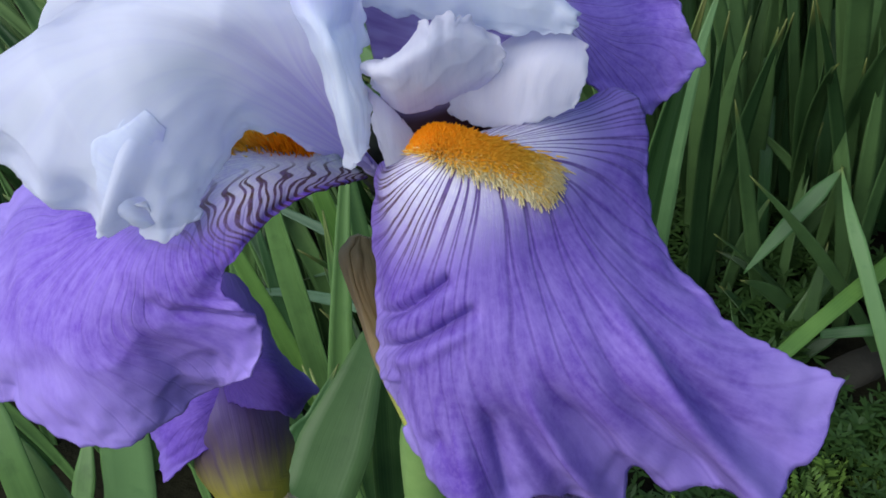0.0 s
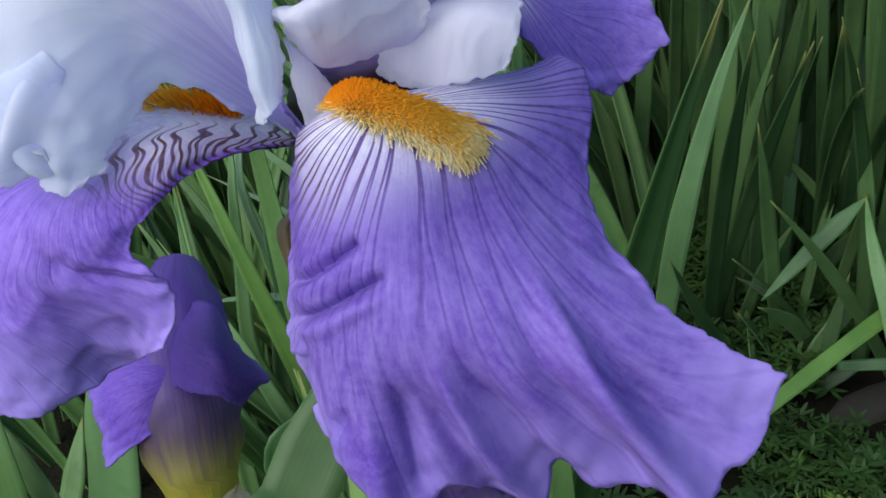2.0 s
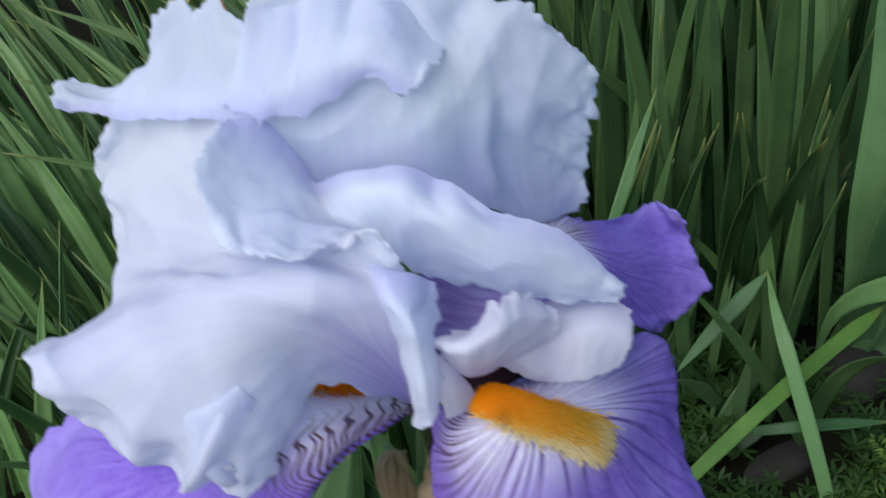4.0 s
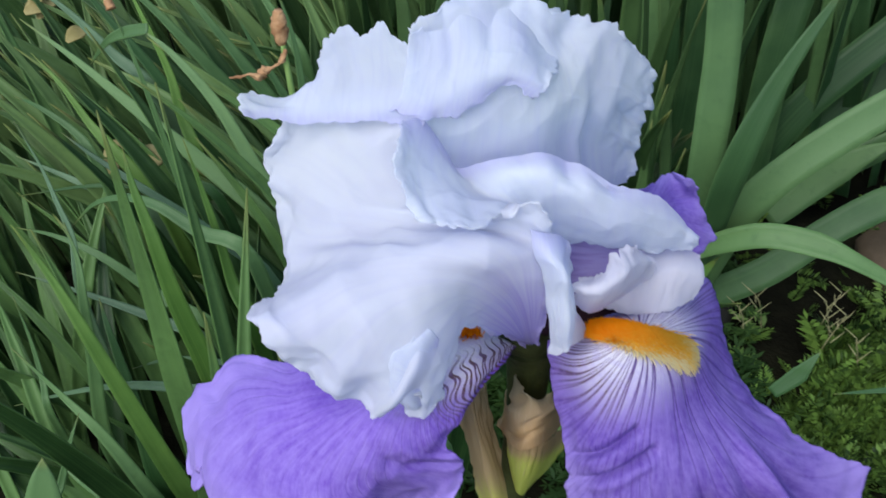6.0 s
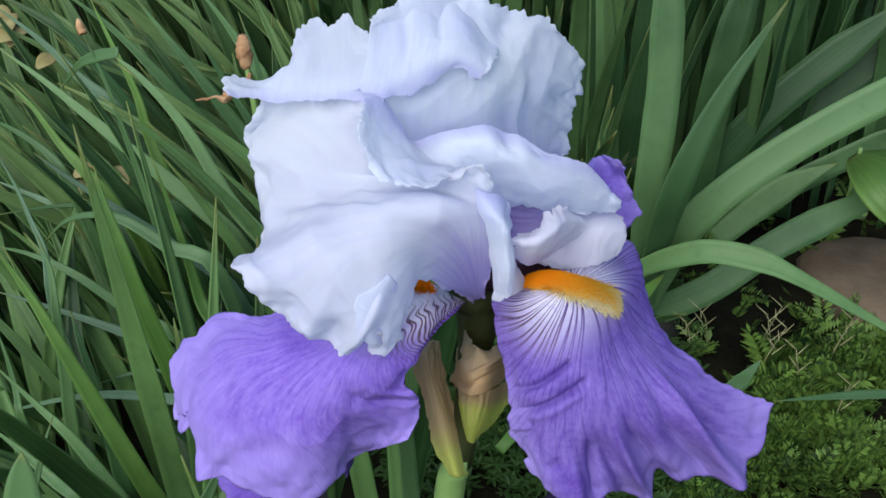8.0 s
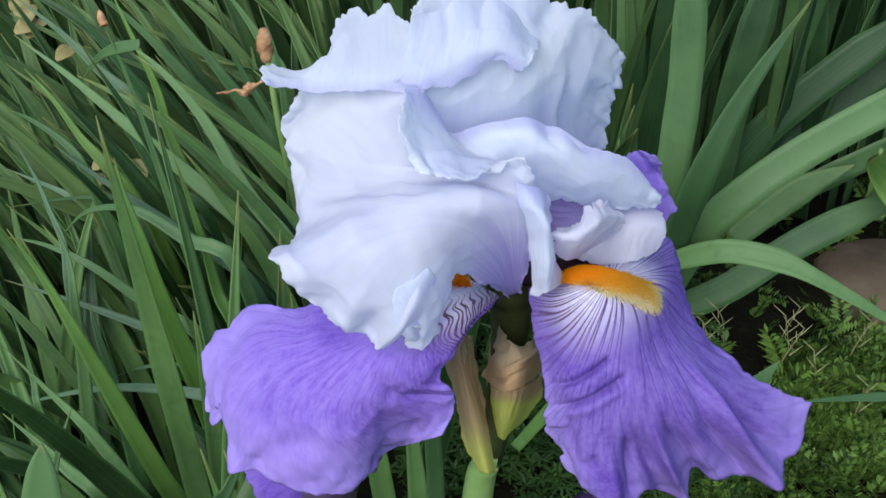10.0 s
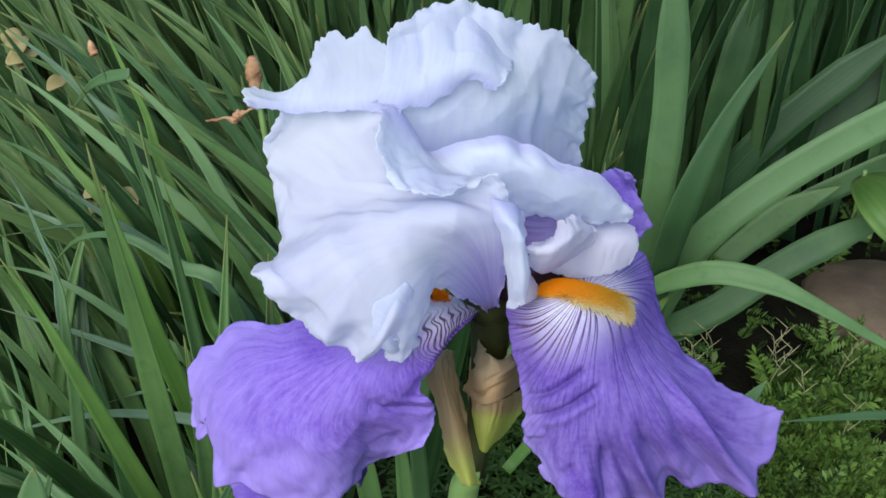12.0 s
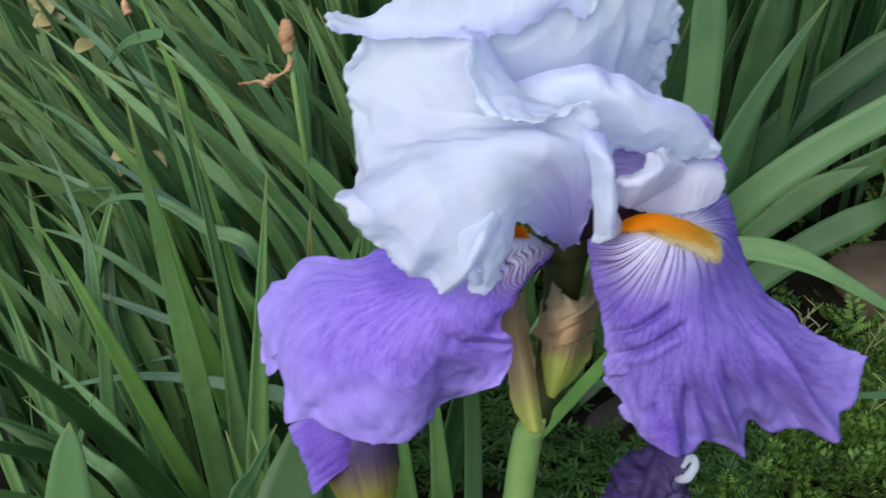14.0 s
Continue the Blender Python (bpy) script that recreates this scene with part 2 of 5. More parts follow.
def moss_material():
    k = Nodes("moss_leaf")
    pick = k.n.new("ShaderNodeNewGeometry").outputs["Random Per Island"]
    patch = k.noise(k.spot(), 9.0, 3.0)
    body = k.mix(k.span(k.math("ADD", k.math("MULTIPLY", pick, 0.6), patch), 0.35, 1.1), (0.008, 0.028, 0.006), (0.155, 0.275, 0.052))
    return k.finish(body, 0.5, None, 0.25, 0.3)


M_MOSS = moss_material()
M_WEED = leaf_material("weed_leaf", (0.008, 0.026, 0.006), (0.054, 0.110, 0.024), 12.0)
M_STONE = plain_material("brown_stone", (0.085, 0.062, 0.038), (0.17, 0.128, 0.084), 12.0, 0.9, 0.004)
M_GREY = plain_material("grey_stone", (0.022, 0.022, 0.017), (0.052, 0.050, 0.040), 14.0, 0.9, 0.004)
M_DRY = plain_material("dry_leaf", (0.28, 0.24, 0.09), (0.42, 0.37, 0.17), 60.0, 0.8, 0.001, 0.2)
M_BROWN = plain_material("withered", (0.30, 0.15, 0.07), (0.55, 0.34, 0.18), 90.0, 0.8)


def beard_material():
    k = Nodes("orange_beard")
    u, v = k.uv()
    body = k.mix(k.span(u, 0.25, 1.05), (1.0, 0.44, 0.012), (1.0, 0.78, 0.12))
    body = k.mix(k.span(k.math("ADD", u, k.math("MULTIPLY", v, 0.12)), 0.84, 1.08), body, (1.0, 0.93, 0.66))
    return k.finish(body, 0.7, None, 0.6, 0.03)


M_BEARD = beard_material()


def bud_material():
    k = Nodes("bud")
    u, v = k.uv()
    s = k.noise(k.vec(k.math("MULTIPLY", u, 40.0), k.math("MULTIPLY", v, 2.0)), 1.0, 3.0)
    h = k.math("ADD", v, k.math("MULTIPLY", k.math("SUBTRACT", s, 0.5), 0.16))
    body = k.mix(k.span(h, 0.26, 0.48), (0.27, 0.245, 0.03), (0.06, 0.035, 0.07))
    body = k.mix(k.span(h, 0.42, 0.66), body, (0.070, 0.034, 0.22))
    return k.finish(body, 0.5, k.bump(s, 0.4, 0.0008), 0.1)


M_BUD = bud_material()
M_PURPLE = fall_material("bud_violet", (0.10, 0.045, 0.37), (0.215, 0.125, 0.54), -0.4)
M_CAP = fall_material("bud_dark_violet", (0.050, 0.024, 0.17), (0.120, 0.070, 0.33), -0.4)
M_DARKPURPLE = fall_material("withered_violet", (0.025, 0.013, 0.06), (0.07, 0.045, 0.14), -0.4)

# ---- building helpers ----
HEART = Vector((0, 0, 0.60))


def linked(name, verts, faces, uvs, material, parent=None, label="", smooth=True):
    me = bpy.data.meshes.new(name)
    me.from_pydata([tuple(v) for v in verts], [], faces)
    if uvs is not None:
        layer = me.uv_layers.new(name="UVMap")
        for loop in me.loops:
            layer.data[loop.index].uv = uvs[loop.vertex_index]
    if smooth:
        me.polygons.foreach_set("use_smooth", [True] * len(me.polygons))
    me.materials.append(material)
    ob = new(name, me)
    if parent:
        ob.parent = parent
        ob.matrix_parent_inverse = parent.matrix_basis.inverted()
    return tagged(ob, label)


def empty(name, place, label, category, group="", kind=""):
    ob = new(name)
    ob.matrix_basis = Matrix.Translation(place)
    ob.empty_display_size = 0.01
    return tagged(ob, label, category, group, kind)


def spline_weights(n, count):
    """Rows of Catmull-Rom weights that turn n controls into count even samples."""
    w = np.zeros((count, n))
    for row, x in enumerate(np.linspace(0, n - 1, count)):
        i = min(int(x), n - 2)
        t = x - i
        for k, c in zip((i - 1, i, i + 1, i + 2), (-t / 2 + t * t - t**3 / 2, 1 - 2.5 * t * t + 1.5 * t**3, t / 2 + 2 * t * t - 1.5 * t**3, (t**3 - t * t) / 2)):
            if k < 0:
                w[row, 0] += 2 * c
                w[row, 1] -= c
            elif k >= n:
                w[row, n - 1] += 2 * c
                w[row, n - 2] -= c
            else:
                w[row, k] += c
    return w


def step(x, a, b):
    t = np.clip((x - a) / (b - a), 0, 1)
    return t * t * (3 - 2 * t)


def wobble(x, y, seed):
    return noise.noise((x + seed * 7.3, y - seed * 3.1, seed * 1.7))


def sheet_points(net, ns, nu):
    net = np.array(net, float)
    a, b = spline_weights(net.shape[0], ns), spline_weights(net.shape[1], nu)
    return np.einsum("si,ijk,uj->suk", a, net, b)


def normals_of(p):
    ds, du = np.gradient(p, axis=0), np.gradient(p, axis=1)
    n = np.cross(du, ds)
    return n / (np.linalg.norm(n, axis=2, keepdims=True) + 1e-9), ds, du


def bumps(p, size, seed):
    """Smooth noise over the points, in lumps of about size mm."""
    off = Vector((seed * 13.7, seed * 5.1, seed * 9.3))
    return np.array([[noise.noise(Vector(q) / size + off) for q in row] for row in p])


def petal(name, net, material, parent, label="", ns=90, nu=100, folds=(), hem=(), creases=(), ruffle=(2.0, 9.0), sides=(1, 1, 1, 0), ragged=0.6, pucker=0.4, flute=(0, 1, 0.5), lobes=(), crimp=0.3, wrinkle=(0.25, 9.0), crumple=(0.0, 16.0), laps=(), thick=0.5, seed=1):
    """A petal lofted over a few cross sections, in mm from the flower's heart; heights rise towards its upper side.
    folds: ridges that grow towards the hem (u, height, width, start). hem: lobes and notches (u, mm, width).
    creases: wrinkles that fade on their way (s, u, ds, du, height, width). lobes: bays along the first side (s, mm, width). flute: fan pleats (height, number, start)."""
    p = sheet_points(net, ns, nu)
    s, u = np.meshgrid(np.linspace(0, 1, ns), np.linspace(0, 1, nu), indexing="ij")
    for u0, mm_, w in hem:
        n, ds, du = normals_of(p)
        way = ds / (np.linalg.norm(ds, axis=2, keepdims=True) + 1e-9)
        p = p + way * (mm_ * np.exp(-(((u - u0) / w) ** 2)) * step(s, 0.6, 1.0))[..., None]
    for s0, mm_, w in lobes:
        n, ds, du = normals_of(p)
        way = du / (np.linalg.norm(du, axis=2, keepdims=True) + 1e-9)
        p = p - way * (mm_ * np.exp(-(((s - s0) / w) ** 2)) * step(u, 0.25, 0.0))[..., None]
    n, ds, du = normals_of(p)
    if (n @ np.array((0.1, -0.75, 0.65))).mean() < 0:
        n = -n
    lift = np.zeros_like(s)
    for u0, high, w, begin in folds:
        lift += high * np.exp(-(((u - u0 - 0.02 * np.sin(s * 7 + u0 * 30)) / w) ** 2)) * step(s, begin, 1.0)
    for s0, u0, d_s, d_u, high, w in creases:
        along = np.clip(((s - s0) * d_s + (u - u0) * d_u) / (d_s * d_s + d_u * d_u), 0, 1)
        far = np.hypot(s - s0 - along * d_s, u - u0 - along * d_u)
        lift += high * np.exp(-((far / w) ** 2)) * step(along, 1.0, 0.4)
    for s0, u0, d_s, d_u, high, w in laps:
        size = math.hypot(d_s, d_u)
        along = ((s - s0) * d_s + (u - u0) * d_u) / size**2
        off = ((u - u0) * d_s - (s - s0) * d_u) / size * (1 if w > 0 else -1)
        lift += high * np.exp(-((off / np.where(off > 0, abs(w), 0.006)) ** 2)) * step(along, -0.12, 0.05) * step(along, 1.15, 0.75)
    near = np.maximum.reduce([sides[0] * step(u, 0.13, 0.0), sides[1] * step(u, 0.87, 1.0), sides[2] * step(s, 0.80, 1.0), sides[3] * step(s, 0.22, 0.0)])
    soft, crisp = bumps(p, ruffle[1], seed), bumps(p, ruffle[1] * 0.42, seed + 3)
    lift += ruffle[0] * near * (soft * 1.5 + crisp * 0.55)
    lift += pucker * (bumps(p, 16.0, seed + 1) * 1.6 + crisp * 0.12) * step(s, 0.05, 0.4)
    rim = np.maximum.reduce([sides[0] * step(u, 0.06, 0.0), sides[1] * step(u, 0.94, 1.0), sides[2] * step(s, 0.9, 1.0), sides[3] * step(s, 0.1, 0.0)])
    lift += crimp * rim * (1.6 * bumps(p, 3.0, seed + 8) + 0.8 * bumps(p, 1.6, seed + 9))
    lift += flute[0] * np.sin(u * 6.283 * flute[1] + 2.5 * soft) * step(s, flute[2], 1.0)
    lines = np.array([[abs(noise.noise((b * wrinkle[1] + 0.8 * k, a * wrinkle[1] * 0.3, seed * 2.9))) for b, k in zip(ru, rk)] for a, ru, rk in zip(s[:, 0], u, soft)])
    lift += wrinkle[0] * (0.35 - 1.5 * lines) * step(s, 0.15, 0.6)
    if crumple[0]:
        lift += crumple[0] * (0.7 - 2.2 * np.abs(bumps(p, crumple[1], seed + 11)) - 0.8 * np.abs(bumps(p, crumple[1] * 0.5, seed + 12))) * step(s, 0.1, 0.4)
    p = p + n * lift[..., None]
    teeth = 1.2 * bumps(p, 4.2, seed + 5) + 1.0 * np.abs(bumps(p, 2.2, seed + 7)) * 2 - 0.5 + 0.6 * bumps(p, 1.1, seed + 6)
    out_s = ds / (np.linalg.norm(ds, axis=2, keepdims=True) + 1e-9)
    out_u = du / (np.linalg.norm(du, axis=2, keepdims=True) + 1e-9)
    p = p + out_s * (ragged * teeth * (sides[2] * step(s, 0.93, 1.0) - sides[3] * step(s, 0.07, 0.0)))[..., None]
    p = p + out_u * (ragged * teeth * (sides[1] * step(u, 0.95, 1.0) - sides[0] * step(u, 0.05, 0.0)))[..., None]
    verts = p.reshape(-1, 3) * 0.001 + np.array(HEART)
    faces = [(i * nu + j, i * nu + j + 1, (i + 1) * nu + j + 1, (i + 1) * nu + j) for i in range(ns - 1) for j in range(nu - 1)]
    uvs = np.stack([u.ravel(), s.ravel()], 1)
    ob = linked(name, verts, faces, uvs, material, parent, label)
    m = ob.modifiers.new("thickness", "SOLIDIFY")
    m.thickness, m.offset = thick * 0.001, 0
    return ob, p, n


def bend(points, count):
    pts = np.array(points, float)
    return spline_weights(len(pts), count) @ pts


def tube(name, points, radii, material, parent=None, label="", sides=14, count=24, rough=0.0, seed=3):
    """A round stalk through the points (metres), with a radius at each."""
    c, r = bend(points, count), bend([[x] for x in radii], count)[:, 0]
    verts, uvs = [], []
    for i in range(count):
        t = Vector(c[min(i + 1, count - 1)] - c[max(i - 1, 0)]).normalized()
        a = t.orthogonal().normalized() if abs(t.z) > 0.95 else t.cross((0, 0, 1)).normalized()
        if i and a.dot(last) < 0:
            a = -a
        last = a
        b = t.cross(a)
        for j in range(sides):
            q = 2 * math.pi * j / sides
            rr = max(r[i], 0.00005) * (1 + rough * wobble(i * 0.4, math.cos(q) * 2, seed + math.sin(q)))
            verts.append(Vector(c[i]) + (a * math.cos(q) + b * math.sin(q)) * rr)
            uvs.append((j / sides, i / (count - 1)))
    faces = [(i * sides + j, i * sides + (j + 1) % sides, (i + 1) * sides + (j + 1) % sides, (i + 1) * sides + j) for i in range(count - 1) for j in range(sides)]
    faces += [tuple(range(sides))[::-1], tuple(range((count - 1) * sides, count * sides))]
    return linked(name, verts, faces, uvs, material, parent, label)


def leaf(name, points, width, material, parent, label="", keel=0.18, twist=0.0, count=26, tip=0.35, base=0.75, face=None, seed=0, full=False):
    """A blade along the points (metres) with a keel, that narrows to its tip. face: the way that its upper side looks."""
    c = bend(points, count)
    verts, uvs = [], []
    front = Vector(face or (0, -0.6, 0.8)).normalized()
    for i in range(count):
        s = i / (count - 1)
        t = Vector(c[min(i + 1, count - 1)] - c[max(i - 1, 0)]).normalized()
        a = t.cross(front).normalized()
        a = Matrix.Rotation(twist * s + 0.25 * wobble(s * 2.0, seed, 4), 3, t) @ a
        b = a.cross(t)
        w = width * 0.5 * (base + (1 - base) * math.sin(min(s * 2.2, 1) * math.pi / 2))
        w *= min(1.0, ((1 - s) / tip)) ** 0.85 if s > 1 - tip else 1.0
        if full:
            w = width * 0.5 * math.sqrt(math.sin(math.pi * (0.03 + 0.95 * s)))
        w = max(w, 0.0002) * (1 + 0.06 * wobble(s * 9, seed, 2))
        for j, x in enumerate((-1, -0.55, 0, 0.55, 1)):
            drop = keel * w * (abs(x) ** 1.3)
            verts.append(Vector(c[i]) + a * (x * w) + b * drop)
            uvs.append((j / 4, s))
    faces = [(i * 5 + j, i * 5 + j + 1, (i + 1) * 5 + j + 1, (i + 1) * 5 + j) for i in range(count - 1) for j in range(4)]
    ob = linked(name, verts, faces, uvs, material, parent, label)
    m = ob.modifiers.new("thickness", "SOLIDIFY")
    m.thickness, m.offset = 0.0009, 0
    return ob


def mm(x, y, z):
    return HEART + Vector((x, y, z)) * 0.001


# ---- the iris flower ----
FALL_R = [
    [(14, -4, -17), (17, -3, -17), (19, -3, -16), (23, 0, -16), (30, 6, -17)],
    [(12, -13, -13), (17, -22, -6), (24, -23, -1), (34, -13, -3), (48, 10, -11)],
    [(13, -23, -19), (21, -31, -11), (31, -29, -5), (43, -16, -7), (53, 5, -16)],
    [(15, -33, -27), (23, -40, -21), (35, -37, -16), (47, -25, -16), (56, -9, -23)],
    [(17, -37, -38), (27, -45, -33), (41, -43, -31), (59, -36, -31), (70, -22, -31)],
    [(21, -43, -45), (33, -50, -50), (54, -38, -59), (77, -36, -55), (87, -23, -40)],
]
FALL_L = [
    [(-4, 3, -21), (-1, 0, -20), (1, -1, -21), (4, -2, -22), (5, -2, -23)],
    [(-17, -9, -12), (-11, -17, -10), (-7, -20, -10), (-4, -22, -11), (-1, -20, -15)],
    [(-30, -10, -15), (-25, -23, -13), (-19, -29, -14), (-13, -31, -15), (-8, -30, -19)],
    [(-41, -8, -20), (-37, -25, -19), (-29, -34, -21), (-18, -35, -22), (-11, -32, -24)],
    [(-60, -4, -26), (-53, -26, -28), (-38, -38, -33), (-23, -35, -31), (-8, -31, -29)],
    [(-74, -6, -35), (-62, -30, -40), (-38, -41, -44), (-21, -32, -41), (-7, -32, -36)],
    [(-75, -16, -47), (-65, -34, -54), (-38, -42, -57), (-23, -28, -54), (-10, -33, -44)],
]
FALL_B = [
    [(26, 30, 3), (27, 28, 0), (31, 26, -4), (36, 24, -13)],
    [(35, 36, -4), (34, 32, -5), (37, 30, -11), (40, 28, -22)],
    [(41, 46, -10), (42, 38, -11), (44, 36, -19), (46, 34, -30)],
    [(46, 52, -10), (48, 45, -14), (51, 42, -22), (50, 38, -34)],
    [(52, 46, -8), (54, 45, -15), (59, 42, -24), (55, 42, -27)],
]
STD_F = [
    [(7, -2, -22), (8, -2, -22), (8, -3, -21), (8, -3, -21), (8, -4, -20), (9, -5, -19), (9, -6, -18), (9, -8, -16), (10, -10, -15)],
    [(-2, -10, -11), (-1, -14, -4), (0, -16, 0), (1, -18, 4), (2, -19, 8), (4, -20, 10), (6, -20, 10), (9, -19, 8), (11, -17, 4)],
    [(-7, -17, -3), (-7, -23, 6), (-8, -26, 13), (-9, -27, 18), (-9, -26, 21), (-5, -25, 23), (2, -22, 23), (8, -18, 20), (11, -15, 18)],
    [(-9, -26, -6), (-12, -33, 3), (-18, -34, 11), (-24, -32, 17), (-28, -27, 20), (-24, -22, 22), (-13, -18, 24), (-1, -15, 23), (7, -19, 33)],
    [(-11, -30, -8), (-15, -37, -4), (-24, -37, 1), (-34, -36, 9), (-43, -31, 14), (-43, -14, 9), (-40, -7, 15), (-26, -9, 24), (-7, -10, 21)],
    [(-12, -31, -10), (-17, -37, -7), (-27, -36, -4), (-37, -36, 6), (-47, -32, 14), (-46, -7, 2), (-46, 0, 14), (-43, 4, 26), (-22, 5, 39)],
    [(-12, -32, -10), (-19, -37, -10), (-30, -35, -9), (-41, -35, 2), (-51, -31, 13), (-49, 0, -5), (-49, 4, 13), (-50, 6, 26), (-46, 8, 37)],
]
STD_B = [
    [(-21, 8, 19), (-6, 8, 18), (8, 11, 17), (17, 17, 12), (25, 26, 2), (32, 33, 0)],
    [(-21, 6, 29), (-6, 6, 28), (8, 9, 28), (15, 16, 24), (23, 24, 17), (34, 33, 6)],
    [(-20, 5, 37), (-5, 6, 36), (8, 9, 36), (16, 14, 35), (24, 22, 28), (34, 32, 17)],
    [(-20, 8, 44), (-5, 10, 44), (6, 12, 43), (15, 16, 44), (25, 23, 39), (36, 31, 26)],
    [(-18, 10, 50), (-9, 15, 54), (1, 18, 52), (12, 20, 50), (25, 25, 44), (37, 31, 31)],
    [(-19, 11, 55), (-11, 18, 58), (0, 23, 58), (13, 23, 53), (26, 27, 46), (36, 31, 34)],
]
STD_R = [
    [(-20, -3, 42), (-16, 2, 38), (-12, 4, 30), (-9, 2, 26), (0, -4, 33), (14, -5, 34), (23, -7, 29), (34, -5, 24), (44, -2, 11)],
    [(-21, -14, 42), (-16, -9, 36), (-11, -5, 30), (-6, -4, 26), (3, -8, 32), (14, -10, 32), (24, -10, 26), (35, -6, 19), (44, -3, 11)],
    [(-20, -18, 37), (-15, -15, 33), (-8, -11, 28), (-3, -9, 26), (5, -9, 27), (14, -11, 27), (24, -10, 20), (35, -6, 15), (44, -3, 10)],
    [(-17, -23, 31), (-11, -24, 31), (-4, -23, 30), (2, -15, 27), (8, -8, 18), (15, -5, 12), (23, -5, 11), (35, -4, 9), (43, -3, 8)],
]
CREST = [
    [(16, -17, 5), (19, -18, 3), (22, -16, 2), (27, -12, 2), (31, -7, 2)],
    [(16, -20, 10), (20, -22, 10), (24, -21, 10), (28, -16, 8), (33, -9, 6)],
    [(15, -20, 12), (20, -23, 14), (25, -22, 16), (29, -17, 15), (34, -10, 10)],
    [(17, -15, 10), (21, -17, 13), (24, -15, 17), (28, -12, 16), (32, -8, 11)],
]
CREST_LOBE = [
    [(26, 0, 0), (33, 3, 4), (40, 1, 6), (45, -2, 6)],
    [(24, -5, -2), (32, -7, 4), (39, -8, 6), (46, -6, 4)],
    [(23, -6, -6), (31, -10, -5), (37, -11, -3), (44, -8, -2)],
]
TONGUE = [
    [(6, -20, 27), (9, -19, 25), (12, -17, 23), (14, -14, 19)],
    [(7, -21, 22), (10, -23, 23), (13, -21, 21), (15, -16, 15)],
    [(9, -22, 18), (12, -25, 20), (14, -24, 18), (15, -20, 12)],
    [(10, -22, 11), (12, -25, 12), (15, -25, 12), (16, -22, 8)],
    [(11, -23, 4), (13, -26, 5), (15, -26, 5), (16, -23, 2)],
    [(12, -23, -4), (14, -26, -2), (15, -26, -1), (15, -24, 0)],
]
STYLE_ARM = [
    [(9, -2, -19), (9, 1, -6), (7, 3, 17)],
    [(18, -6, -14), (18, -3, -3), (20, 4, 10)],
    [(26, -3, -11), (26, -2, -2), (29, 5, 7)],
    [(33, -3, -11), (34, -1, -3), (39, 5, 5)],
]
BRACT_L = [
    [(1, 3, -96), (4, -2, -92), (7, 3, -96)],
    [(-4, 7, -84), (0, -1, -75), (6, 4, -86)],
    [(-7, 9, -69), (-3, 1, -59), (3, 6, -73)],
    [(-9, 10, -58), (-5, 4, -48), (0, 8, -59)],
    [(-6, 10, -51), (-4, 7, -45), (-1, 9, -47)],
]
BRACT_R = [
    [(7, 6, -83), (7, 1, -79), (8, -1, -78), (9, 1, -80), (10, 6, -83)],
    [(5, 8, -77), (6, -3, -68), (8, -7, -65), (11, -4, -68), (15, 8, -78)],
    [(4, 10, -70), (5, -5, -58), (9, -9, -55), (13, -5, -59), (19, 10, -71)],
    [(3, 10, -64), (5, -5, -53), (9, -9, -50), (14, -5, -52), (20, 10, -62)],
]
BUD_FLAP_L = [
    [(-51, 29, -100), (-49, 17, -106), (-49, 11, -116)],
    [(-61, 22, -101), (-57, 10, -107), (-56, 5, -118)],
    [(-74, 16, -110), (-69, 8, -115), (-65, 2, -125)],
]
BUD_FLAP_R = [
    [(-63, 40, -107), (-55, 24, -104), (-50, 14, -107)],
    [(-53, 34, -100), (-40, 14, -92), (-38, 7, -100)],
    [(-44, 30, -96), (-32, 11, -90), (-31, 7, -100)],
    [(-39, 27, -103), (-29, 14, -99), (-31, 12, -107)],
    [(-31, 25, -111), (-30, 23, -110), (-30, 21, -109)],
]
STYLE_EDGE = [
    [(13, -13, 3), (16, -14, 1), (18, -14, -2)],
    [(14, -16, -4), (17, -17, -4), (20, -14, -6)],
    [(15, -17, -9), (18, -17, -9), (22, -14, -9)],
]
STD_WING = [
    [(-54, 3, 38), (-48, 4, 37), (-42, 4, 36), (-33, 3, 37), (-25, 2, 38), (-16, 0, 38)],
    [(-55, 5, 39), (-48, 6, 39), (-42, 6, 39), (-33, 5, 40), (-25, 4, 41), (-15, 2, 41)],
    [(-56, 7, 40), (-49, 8, 39), (-41, 9, 42), (-33, 9, 45), (-24, 8, 46), (-15, 5, 45)],
    [(-56, 8, 41), (-50, 10, 40), (-42, 11, 40), (-36, 14, 52), (-25, 13, 54), (-18, 9, 51)],
]
STD_LIP = [
    [(-23, 2, 41), (-18, 0, 40), (-11, 2, 39), (-5, 4, 41), (2, 6, 45), (7, 6, 41)],
    [(-21, 3, 44), (-16, 3, 44), (-10, 4, 45), (-4, 5, 48), (3, 7, 48), (11, 8, 44)],
    [(-20, 6, 48), (-15, 8, 49), (-9, 9, 51), (-3, 11, 52), (4, 13, 51), (13, 19, 45)],
    [(-19, 10, 54), (-15, 14, 55), (-10, 18, 58), (-3, 22, 57), (4, 24, 56), (15, 27, 49)],
]
